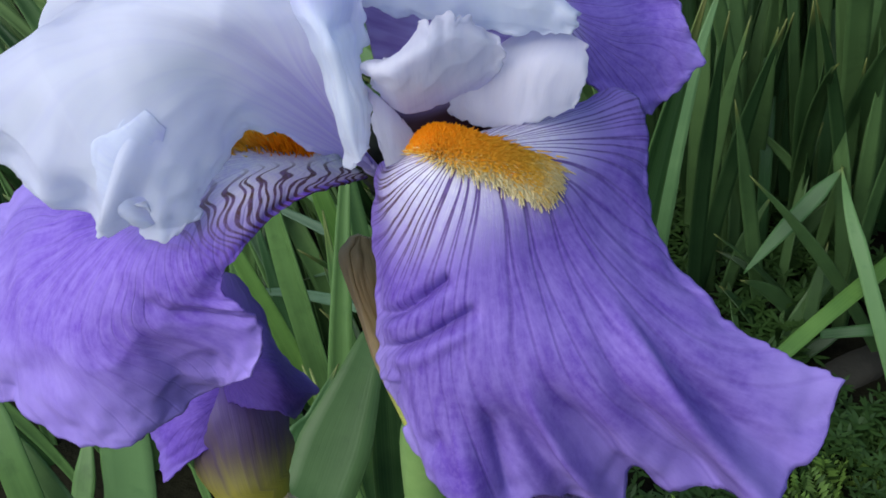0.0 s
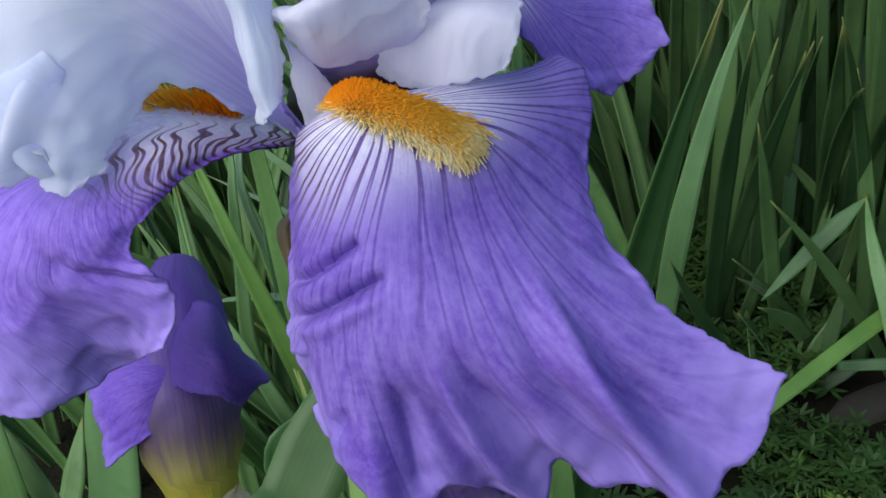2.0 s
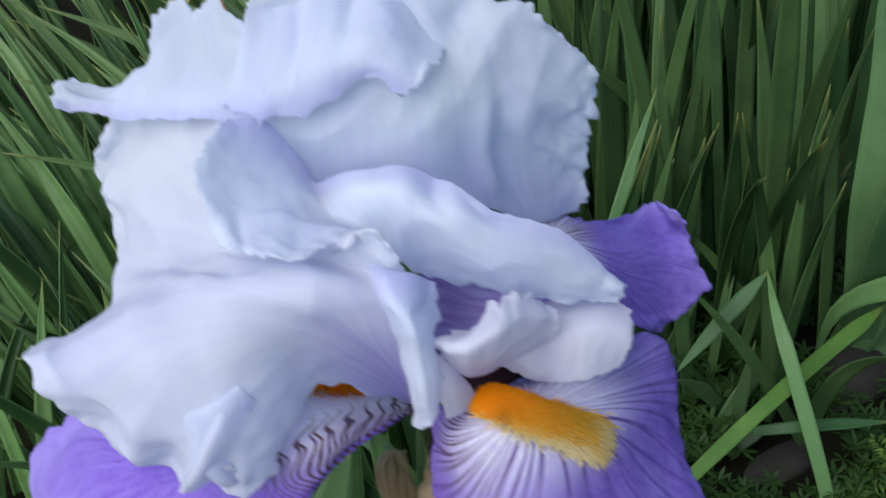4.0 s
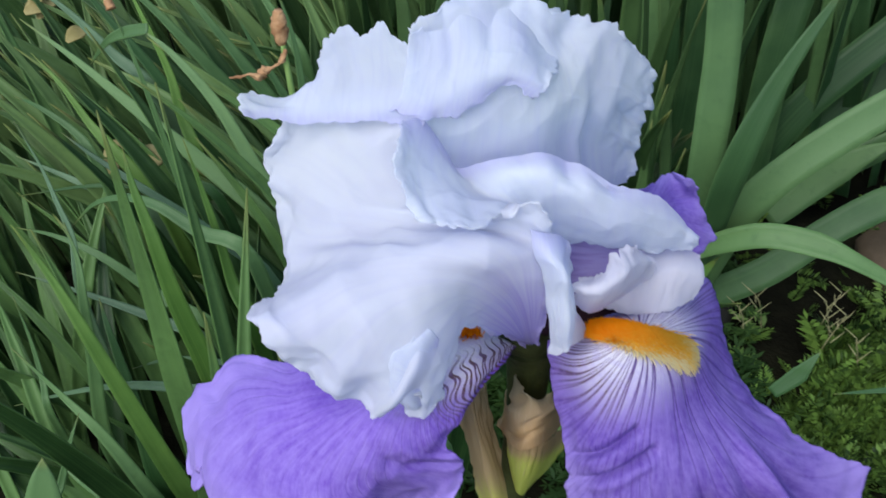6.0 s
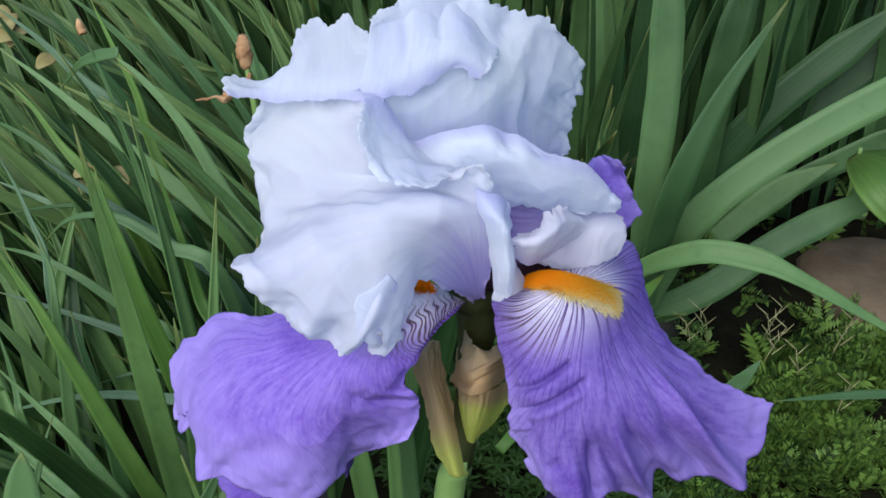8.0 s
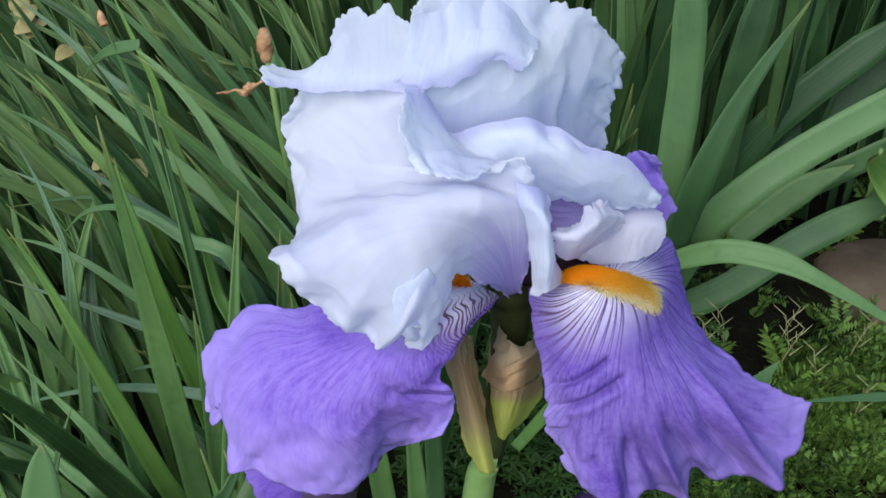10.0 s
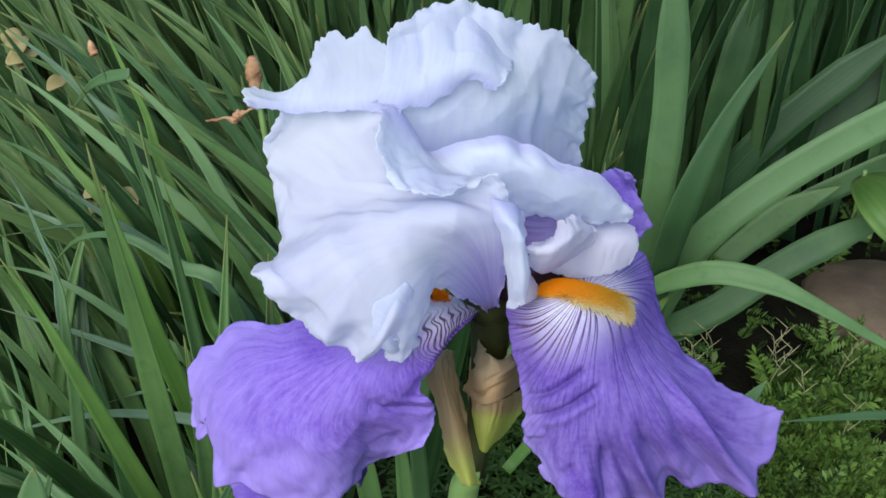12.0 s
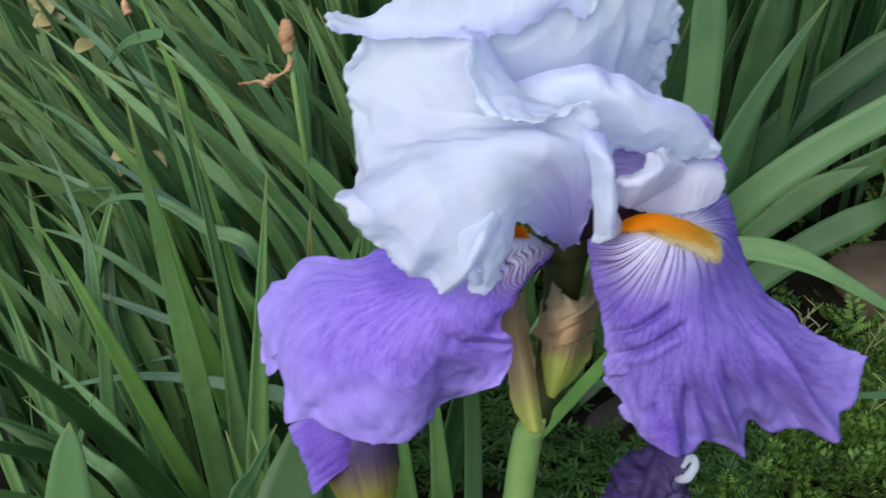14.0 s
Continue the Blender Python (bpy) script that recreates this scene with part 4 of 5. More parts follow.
leaf("leaf", [(-0.130, 0.615, -0.010), (-0.130, 0.600, 0.081), (-0.131, 0.570, 0.180), (-0.134, 0.582, 0.223), (-0.136, 0.594, 0.275), (-0.142, 0.606, 0.319), (-0.154, 0.618, 0.355)], 0.0124, M_PALE, blades, keel=0.22, twist=0.1, tip=0.75, seed=8, face=(0.25, -0.75, 0.65))
leaf("leaf", [(-0.130, 0.495, -0.010), (-0.134, 0.480, 0.094), (-0.148, 0.450, 0.210), (-0.188, 0.462, 0.242), (-0.231, 0.474, 0.269), (-0.267, 0.486, 0.289), (-0.292, 0.498, 0.302)], 0.0114, M_BLUE, blades, keel=0.22, twist=-0.1, tip=0.75, seed=9, face=(0.25, -0.75, 0.65))
leaf("leaf", [(-0.136, 0.465, -0.010), (-0.140, 0.450, 0.114), (-0.152, 0.420, 0.254), (-0.188, 0.432, 0.267), (-0.216, 0.444, 0.279), (-0.241, 0.456, 0.277), (-0.268, 0.468, 0.263), (-0.292, 0.480, 0.234)], 0.0117, M_PALE, blades, keel=0.22, twist=0.0, tip=0.75, seed=10, face=(0.25, -0.75, 0.65))
leaf("leaf", [(-0.264, 0.445, -0.010), (-0.265, 0.430, 0.106), (-0.265, 0.400, 0.235), (-0.267, 0.412, 0.275), (-0.276, 0.424, 0.295), (-0.286, 0.436, 0.317), (-0.301, 0.448, 0.344)], 0.0064, M_BLUE, blades, keel=0.22, twist=0.1, tip=0.75, seed=11, face=(0.25, -0.75, 0.65))
leaf("leaf", [(-0.151, 0.415, -0.010), (-0.153, 0.400, 0.046), (-0.161, 0.370, 0.102), (-0.182, 0.382, 0.182), (-0.201, 0.394, 0.242), (-0.212, 0.406, 0.284), (-0.222, 0.418, 0.313), (-0.228, 0.430, 0.336)], 0.0194, M_BRIGHT, blades, keel=0.22, twist=-0.1, tip=0.75, seed=12, face=(0.25, -0.75, 0.65))
leaf("leaf", [(-0.152, 0.465, -0.010), (-0.154, 0.450, 0.089), (-0.158, 0.420, 0.197), (-0.170, 0.432, 0.216), (-0.178, 0.444, 0.246), (-0.188, 0.456, 0.282), (-0.199, 0.468, 0.318)], 0.0125, M_BRIGHT, blades, keel=0.22, twist=0.0, tip=0.75, seed=13, face=(0.25, -0.75, 0.65))
leaf("leaf", [(-0.181, 0.365, -0.010), (-0.184, 0.350, 0.060), (-0.194, 0.320, 0.133), (-0.224, 0.332, 0.208), (-0.245, 0.344, 0.255), (-0.263, 0.356, 0.290), (-0.284, 0.368, 0.322)], 0.0164, M_BRIGHT, blades, keel=0.22, twist=0.1, tip=0.75, seed=14, face=(0.25, -0.75, 0.65))
leaf("leaf", [(-0.248, 0.385, -0.010), (-0.248, 0.370, 0.073), (-0.248, 0.340, 0.163), (-0.248, 0.352, 0.226), (-0.250, 0.364, 0.265), (-0.252, 0.376, 0.288), (-0.260, 0.388, 0.309)], 0.0118, M_BLADE, blades, keel=0.22, twist=-0.1, tip=0.75, seed=15, face=(0.25, -0.75, 0.65))
leaf("leaf", [(-0.219, 0.395, -0.010), (-0.220, 0.380, 0.048), (-0.223, 0.350, 0.107), (-0.231, 0.362, 0.163), (-0.239, 0.374, 0.195), (-0.247, 0.386, 0.221), (-0.253, 0.398, 0.237)], 0.0138, M_BLADE, blades, keel=0.22, twist=0.0, tip=0.75, seed=16, face=(0.25, -0.75, 0.65))
leaf("leaf", [(-0.107, 0.375, -0.010), (-0.110, 0.360, 0.089), (-0.120, 0.330, 0.198), (-0.148, 0.342, 0.199), (-0.184, 0.354, 0.196), (-0.230, 0.366, 0.188), (-0.276, 0.378, 0.169), (-0.329, 0.390, 0.141)], 0.0124, M_BLUE, blades, keel=0.22, twist=0.1, tip=0.75, seed=17, face=(0.25, -0.75, 0.65))
leaf("leaf", [(-0.183, 0.420, 0.157), (-0.202, 0.432, 0.148), (-0.232, 0.444, 0.136), (-0.264, 0.456, 0.114)], 0.0056, M_BLUE, blades, keel=0.22, twist=-0.1, tip=0.75, seed=18, face=(0.25, -0.75, 0.65))
leaf("leaf", [(-0.273, 0.375, -0.010), (-0.273, 0.360, 0.088), (-0.275, 0.330, 0.195), (-0.280, 0.342, 0.215), (-0.286, 0.354, 0.239), (-0.295, 0.366, 0.266)], 0.0067, M_BLADE, blades, keel=0.22, twist=0.0, tip=0.75, seed=19, face=(0.25, -0.75, 0.65))
leaf("leaf", [(-0.213, 0.315, -0.010), (-0.215, 0.300, 0.083), (-0.223, 0.270, 0.184), (-0.245, 0.282, 0.194), (-0.264, 0.294, 0.205), (-0.289, 0.306, 0.221)], 0.0130, M_BLADE, blades, keel=0.22, twist=0.1, tip=0.75, seed=20, face=(0.25, -0.75, 0.65))
leaf("leaf", [(-0.254, 0.285, -0.010), (-0.253, 0.270, 0.091), (-0.251, 0.240, 0.202), (-0.244, 0.252, 0.219), (-0.238, 0.264, 0.240), (-0.232, 0.276, 0.256)], 0.0097, M_BLADE, blades, keel=0.22, twist=-0.1, tip=0.9, seed=21, face=(0.25, -0.75, 0.65))
leaf("leaf", [(-0.195, 0.345, -0.010), (-0.198, 0.330, 0.068), (-0.208, 0.300, 0.150), (-0.237, 0.312, 0.197), (-0.261, 0.324, 0.219), (-0.291, 0.336, 0.250)], 0.0123, M_BLADE, blades, keel=0.22, twist=0.0, tip=0.75, seed=22, face=(0.25, -0.75, 0.65))
leaf("leaf", [(-0.134, 0.205, -0.010), (-0.133, 0.190, 0.126), (-0.129, 0.160, 0.279), (-0.118, 0.172, 0.304), (-0.107, 0.184, 0.325)], 0.0155, M_BLADE, blades, keel=0.22, twist=0.1, tip=0.75, seed=23, face=(0.25, -0.75, 0.65))
leaf("leaf", [(-0.170, 0.545, -0.010), (-0.174, 0.530, 0.110), (-0.189, 0.500, 0.245), (-0.229, 0.512, 0.245), (-0.289, 0.524, 0.237), (-0.351, 0.536, 0.218)], 0.0092, M_BLADE, blades, keel=0.22, twist=-0.1, tip=0.75, seed=24, face=(0.25, -0.75, 0.65))
leaf("leaf", [(-0.227, 0.565, -0.010), (-0.231, 0.550, 0.096), (-0.244, 0.520, 0.214), (-0.280, 0.532, 0.222), (-0.317, 0.544, 0.232), (-0.354, 0.556, 0.241)], 0.0126, M_BLUE, blades, keel=0.22, twist=0.0, tip=0.75, seed=25, face=(0.25, -0.75, 0.65))
leaf("leaf", [(-0.181, 0.485, -0.010), (-0.185, 0.470, 0.071), (-0.198, 0.440, 0.158), (-0.237, 0.452, 0.170), (-0.289, 0.464, 0.183), (-0.342, 0.476, 0.193)], 0.0121, M_BLUE, blades, keel=0.22, twist=0.1, tip=0.75, seed=26, face=(0.25, -0.75, 0.65))
leaf("leaf", [(-0.170, 0.485, -0.010), (-0.174, 0.470, 0.076), (-0.188, 0.440, 0.169), (-0.230, 0.452, 0.192), (-0.270, 0.464, 0.218), (-0.305, 0.476, 0.227), (-0.338, 0.488, 0.225)], 0.0118, M_BLADE, blades, keel=0.22, twist=-0.1, tip=0.75, seed=27, face=(0.25, -0.75, 0.65))
leaf("leaf", [(-0.169, 0.645, -0.010), (-0.172, 0.630, 0.071), (-0.184, 0.600, 0.159), (-0.218, 0.612, 0.212), (-0.259, 0.624, 0.279), (-0.291, 0.636, 0.319), (-0.323, 0.648, 0.360)], 0.0162, M_BLADE, blades, keel=0.22, twist=0.0, tip=0.75, seed=28, face=(0.25, -0.75, 0.65))
leaf("leaf", [(-0.137, 0.685, -0.010), (-0.140, 0.670, 0.083), (-0.152, 0.640, 0.185), (-0.185, 0.652, 0.215), (-0.234, 0.664, 0.273), (-0.273, 0.676, 0.313), (-0.317, 0.688, 0.344)], 0.0178, M_BLADE, blades, keel=0.22, twist=0.1, tip=0.75, seed=29, face=(0.25, -0.75, 0.65))
leaf("leaf", [(-0.236, 0.665, -0.010), (-0.239, 0.650, 0.112), (-0.253, 0.620, 0.249), (-0.291, 0.632, 0.288), (-0.321, 0.644, 0.316), (-0.360, 0.656, 0.344)], 0.0142, M_BLUE, blades, keel=0.22, twist=-0.1, tip=0.75, seed=30, face=(0.25, -0.75, 0.65))
leaf("leaf", [(-0.190, 0.565, -0.010), (-0.192, 0.550, 0.085), (-0.202, 0.520, 0.189), (-0.231, 0.532, 0.256), (-0.254, 0.544, 0.295), (-0.271, 0.556, 0.307)], 0.0120, M_BLADE, blades, keel=0.22, twist=0.0, tip=0.75, seed=31, face=(0.25, -0.75, 0.65))
leaf("leaf", [(-0.240, 0.525, -0.010), (-0.242, 0.510, 0.096), (-0.249, 0.480, 0.214), (-0.270, 0.492, 0.283), (-0.286, 0.504, 0.300), (-0.312, 0.516, 0.312), (-0.331, 0.528, 0.312)], 0.0107, M_BLADE, blades, keel=0.22, twist=0.1, tip=0.75, seed=32, face=(0.25, -0.75, 0.65))
leaf("leaf", [(-0.093, 0.625, -0.010), (-0.095, 0.610, 0.075), (-0.104, 0.580, 0.167), (-0.130, 0.592, 0.222), (-0.151, 0.604, 0.264), (-0.172, 0.616, 0.299), (-0.193, 0.628, 0.338)], 0.0136, M_BLADE, blades, keel=0.22, twist=-0.1, tip=0.75, seed=33, face=(0.25, -0.75, 0.65))
tube("dry_end", [(-0.2452, 0.5080, 0.4040), (-0.2440, 0.5060, 0.4020), (-0.2426, 0.5040, 0.3983), (-0.2415, 0.5020, 0.3954)], [0.0006, 0.0022, 0.0030, 0.0034], M_BROWN, blades, "pinkish brown dried leaf end", rough=0.4, count=16, sides=10)
for n, area in enumerate(((-0.12, 0.10), (0.08, 0.30), (0.28, 0.62))):
    back = empty("iris_clump", (sum(area) / 2, 1.0, 0), "stand of upright green iris leaves", "plant", "leaf clumps")
    grow(back, 75, (area, (0.80, 1.12)), (0.40, 0.62), (0.010, 0.021), (0, 120), (0, 8), (6, 26), M_MID, (0.1, -0.9, 0.35), 0.1, seed=51 + n)
    grow(back, 60, (area, (1.12, 1.7)), (0.45, 0.75), (0.012, 0.026), (0, 120), (0, 8), (6, 26), M_MID, (0.1, -0.9, 0.35), 0.1, seed=61 + n)
    if n == 0:
        leaf("leaf", [(-0.020, 0.537, -0.010), (-0.018, 0.524, 0.063), (-0.007, 0.530, 0.160), (0.009, 0.556, 0.245), (0.026, 0.586, 0.303)], 0.017, M_PALE, back, keel=0.1, twist=0.2, tip=0.5, base=0.45, seed=0, face=(0.1, -0.9, 0.4))
        leaf("leaf", [(0.051, 0.430, 0.066), (0.112, 0.497, 0.092), (0.156, 0.547, 0.104), (0.203, 0.597, 0.115)], 0.012, M_BRIGHT, back, keel=0.1, twist=0.0, tip=0.15, seed=1, face=(0,-0.5,0.8))
        leaf("leaf", [(0.168, 0.478, -0.010), (0.160, 0.472, 0.043), (0.132, 0.511, 0.118), (0.118, 0.543, 0.146), (0.111, 0.578, 0.158)], 0.011, M_BLADE, back, keel=0.1, twist=0.0, tip=0.4, seed=2, face=(0.1, -0.9, 0.4))
        leaf("leaf", [(0.050, 0.530, 0.091), (0.075, 0.548, 0.119), (0.096, 0.561, 0.143), (0.113, 0.577, 0.157)], 0.012, M_BLADE, back, keel=0.1, twist=0.0, tip=0.3, seed=3, face=(0,-0.5,0.8), base=0.1)
        leaf("leaf", [(0.106, 0.500, 0.066), (0.137, 0.502, 0.072), (0.168, 0.510, 0.071), (0.208, 0.520, 0.068)], 0.009, M_BLADE, back, keel=0.1, twist=0.0, tip=0.3, seed=4, face=(0,-0.5,0.8))
        leaf("leaf", [(0.103, 0.676, -0.010), (0.102, 0.671, 0.113), (0.099, 0.710, 0.195), (0.104, 0.734, 0.238), (0.114, 0.759, 0.298)], 0.012, M_MID, back, keel=0.1, twist=0.0, tip=0.3, seed=5, face=(0.1, -0.9, 0.4))
        leaf("leaf", [(0.058, 0.643, -0.010), (0.058, 0.636, 0.088), (0.056, 0.671, 0.163), (0.052, 0.704, 0.220), (0.050, 0.727, 0.282)], 0.01, M_MID, back, keel=0.1, twist=0.0, tip=0.3, seed=6, face=(0.1, -0.9, 0.4))
        leaf("leaf", [(0.412, 0.469, 0.092), (0.353, 0.468, 0.092), (0.316, 0.467, 0.090), (0.275, 0.465, 0.087)], 0.008, M_IRIS, back, keel=0.1, twist=0.0, tip=0.6, seed=7, face=(0,-0.5,0.9))
        leaf("leaf", [(0.223, 0.451, 0.102), (0.239, 0.452, 0.119), (0.246, 0.453, 0.130), (0.254, 0.456, 0.141)], 0.013, M_IRIS, back, keel=0.1, twist=0.0, tip=0.6, seed=8, face=(0,-0.6,0.8))
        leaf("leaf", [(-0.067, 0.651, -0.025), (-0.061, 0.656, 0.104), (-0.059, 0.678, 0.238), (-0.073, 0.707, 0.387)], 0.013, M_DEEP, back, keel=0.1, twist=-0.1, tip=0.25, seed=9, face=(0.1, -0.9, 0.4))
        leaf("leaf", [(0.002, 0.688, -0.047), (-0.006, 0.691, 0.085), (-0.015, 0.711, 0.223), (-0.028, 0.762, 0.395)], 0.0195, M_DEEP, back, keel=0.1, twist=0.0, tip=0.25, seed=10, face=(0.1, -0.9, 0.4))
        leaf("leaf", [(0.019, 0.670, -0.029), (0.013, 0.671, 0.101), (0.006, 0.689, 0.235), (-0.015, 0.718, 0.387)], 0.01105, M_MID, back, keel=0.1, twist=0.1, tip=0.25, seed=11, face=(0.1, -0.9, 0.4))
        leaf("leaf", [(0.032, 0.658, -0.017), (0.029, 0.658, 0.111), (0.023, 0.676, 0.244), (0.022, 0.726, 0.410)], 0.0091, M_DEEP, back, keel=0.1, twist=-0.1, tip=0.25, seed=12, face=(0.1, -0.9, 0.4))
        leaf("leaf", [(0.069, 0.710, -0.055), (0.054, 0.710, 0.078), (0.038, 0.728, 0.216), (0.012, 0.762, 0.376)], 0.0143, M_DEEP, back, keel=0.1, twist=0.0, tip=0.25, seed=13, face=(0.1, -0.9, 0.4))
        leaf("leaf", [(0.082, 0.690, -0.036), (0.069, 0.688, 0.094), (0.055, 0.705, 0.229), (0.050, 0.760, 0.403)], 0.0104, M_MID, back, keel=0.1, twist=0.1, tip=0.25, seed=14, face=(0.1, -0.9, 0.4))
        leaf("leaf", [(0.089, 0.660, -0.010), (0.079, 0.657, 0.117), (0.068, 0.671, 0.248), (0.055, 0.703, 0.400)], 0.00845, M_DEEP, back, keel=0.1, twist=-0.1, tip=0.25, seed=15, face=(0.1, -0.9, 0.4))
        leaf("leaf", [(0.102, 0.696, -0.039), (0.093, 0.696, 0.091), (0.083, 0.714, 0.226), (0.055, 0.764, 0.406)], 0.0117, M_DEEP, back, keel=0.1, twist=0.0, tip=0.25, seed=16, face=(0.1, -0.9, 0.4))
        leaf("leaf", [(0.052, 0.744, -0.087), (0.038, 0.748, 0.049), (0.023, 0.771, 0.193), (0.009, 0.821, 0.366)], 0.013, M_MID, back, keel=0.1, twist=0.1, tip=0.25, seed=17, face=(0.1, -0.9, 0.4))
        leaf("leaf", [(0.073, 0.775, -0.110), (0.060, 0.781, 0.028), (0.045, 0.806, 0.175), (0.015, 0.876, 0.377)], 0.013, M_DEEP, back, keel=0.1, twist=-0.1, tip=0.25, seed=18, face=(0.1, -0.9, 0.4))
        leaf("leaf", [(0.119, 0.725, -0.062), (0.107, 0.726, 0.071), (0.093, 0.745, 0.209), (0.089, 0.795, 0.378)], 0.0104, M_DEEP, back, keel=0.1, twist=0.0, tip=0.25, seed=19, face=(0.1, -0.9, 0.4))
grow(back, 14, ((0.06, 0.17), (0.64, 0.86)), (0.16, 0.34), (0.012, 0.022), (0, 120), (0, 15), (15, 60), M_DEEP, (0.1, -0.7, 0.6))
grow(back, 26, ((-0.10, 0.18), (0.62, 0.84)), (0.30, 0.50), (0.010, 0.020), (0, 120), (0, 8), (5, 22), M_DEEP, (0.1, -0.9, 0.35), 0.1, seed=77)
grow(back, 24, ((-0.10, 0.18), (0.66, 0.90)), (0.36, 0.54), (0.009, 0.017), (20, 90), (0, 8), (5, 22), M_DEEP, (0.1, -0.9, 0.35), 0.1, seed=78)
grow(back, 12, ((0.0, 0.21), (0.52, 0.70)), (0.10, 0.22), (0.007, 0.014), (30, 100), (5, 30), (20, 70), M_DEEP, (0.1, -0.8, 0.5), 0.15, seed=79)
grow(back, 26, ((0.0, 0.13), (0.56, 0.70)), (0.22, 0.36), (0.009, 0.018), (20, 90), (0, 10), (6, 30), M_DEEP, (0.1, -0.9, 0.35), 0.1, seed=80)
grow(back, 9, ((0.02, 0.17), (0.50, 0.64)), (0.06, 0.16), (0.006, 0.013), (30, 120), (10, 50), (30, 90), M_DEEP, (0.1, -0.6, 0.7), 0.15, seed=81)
fan = empty("iris_fan", (0.2, 0.72, 0), "fan of broad sword shaped grey green iris leaves", "plant", "leaf clumps")
leaf("leaf", [(0.197, 0.660, -0.010), (0.193, 0.633, 0.044), (0.177, 0.584, 0.212), (0.179, 0.596, 0.311), (0.175, 0.630, 0.440)], 0.027, M_IRIS, fan, keel=0.1, twist=0, tip=0.15, seed=0, face=(0, -0.8, 0.6))
leaf("leaf", [(0.196, 0.662, -0.010), (0.195, 0.630, 0.074), (0.191, 0.562, 0.217), (0.218, 0.568, 0.307), (0.263, 0.588, 0.384)], 0.024, M_IRIS, fan, keel=0.1, twist=0.2, tip=0.45, seed=1, face=(0, -0.8, 0.6))
leaf("leaf", [(0.186, 0.654, -0.010), (0.193, 0.633, 0.044), (0.222, 0.608, 0.161), (0.288, 0.611, 0.231), (0.380, 0.619, 0.291), (0.453, 0.619, 0.324)], 0.029, M_IRIS, fan, keel=0.1, twist=0.1, tip=0.2, seed=2, face=(0, -0.8, 0.6))
leaf("leaf", [(0.156, 0.622, -0.010), (0.168, 0.601, 0.101), (0.215, 0.577, 0.152), (0.260, 0.559, 0.162), (0.309, 0.538, 0.151), (0.425, 0.498, 0.098)], 0.020, M_BLADE, fan, keel=0.25, twist=0, tip=0.35, seed=3, face=(0.0, -0.75, 0.65), base=-0.25)
leaf("leaf", [(0.175, 0.658, -0.010), (0.191, 0.642, 0.023), (0.254, 0.636, 0.065), (0.327, 0.650, 0.117), (0.466, 0.682, 0.176)], 0.028, M_IRIS, fan, keel=0.1, twist=0, tip=0.2, seed=4, face=(0, -0.8, 0.6))
leaf("leaf", [(0.140, 0.733, -0.010), (0.140, 0.710, 0.080), (0.136, 0.678, 0.237), (0.135, 0.707, 0.409)], 0.031, M_MID, fan, keel=0.1, twist=0, tip=0.15, seed=5, face=(0, -0.8, 0.6))
leaf("leaf", [(0.150, 0.689, -0.010), (0.151, 0.673, 0.164), (0.152, 0.667, 0.255), (0.155, 0.664, 0.318)], 0.02, M_MID, fan, keel=0.1, twist=0, tip=0.35, seed=6, face=(0, -0.8, 0.6))
leaf("leaf", [(0.260, 0.803, -0.010), (0.264, 0.790, 0.020), (0.276, 0.798, 0.197), (0.306, 0.833, 0.326)], 0.034, M_MID, fan, keel=0.1, twist=0, tip=0.2, seed=7, face=(0, -0.8, 0.6))
leaf("leaf", [(0.238, 0.795, -0.006), (0.313, 0.803, 0.137), (0.459, 0.829, 0.271)], 0.034, M_MID, fan, keel=0.1, twist=0, tip=0.2, seed=8, face=(0, -0.8, 0.6))
leaf("leaf", [(0.290, 0.822, -0.004), (0.382, 0.844, 0.125), (0.508, 0.859, 0.245)], 0.031, M_MID, fan, keel=0.1, twist=0, tip=0.2, seed=9, face=(0, -0.8, 0.6))
leaf("leaf", [(0.284, 0.804, -0.028), (0.364, 0.815, 0.053), (0.525, 0.832, 0.142)], 0.026, M_MID, fan, keel=0.1, twist=0.2, tip=0.2, seed=10, face=(0, -0.8, 0.6))
leaf("leaf", [(0.293, 0.783, 0.011), (0.358, 0.799, 0.065), (0.410, 0.799, 0.099)], 0.03, M_MID, fan, keel=0.1, twist=0, tip=0.5, seed=11, face=(0, -0.8, 0.6))
leaf("leaf", [(0.183, 0.806, -0.010), (0.187, 0.790, 0.020), (0.200, 0.788, 0.184), (0.193, 0.786, 0.347)], 0.03, M_MID, fan, keel=0.1, twist=0, tip=0.2, seed=12, face=(0, -0.8, 0.6))
leaf("leaf", [(0.269, 0.740, -0.046), (0.294, 0.725, -0.033), (0.353, 0.682, -0.057)], 0.026, M_MID, fan, keel=0.1, twist=0, tip=0.35, seed=13, face=(0, -0.4, 0.9))
low = empty("low_leaves", (-0.02, 0.3, 0), "few narrow green leaves beside the iris stalks", "plant", "leaf clumps")
leaf("leaf", [(-0.234, 0.157, -0.010), (-0.231, 0.145, 0.181), (-0.218, 0.157, 0.250), (-0.212, 0.169, 0.309), (-0.210, 0.176, 0.331)], 0.027, M_IRIS, low, keel=0.1, twist=0.1, tip=0.4, seed=0, face=(0.2, -0.85, 0.5))
leaf("leaf", [(-0.254, 0.138, -0.010), (-0.254, 0.125, 0.201), (-0.256, 0.133, 0.273), (-0.270, 0.149, 0.314), (-0.292, 0.165, 0.342)], 0.017, M_GRASS, low, keel=0.1, twist=0.1, tip=0.3, seed=1, face=(0.2, -0.85, 0.5))
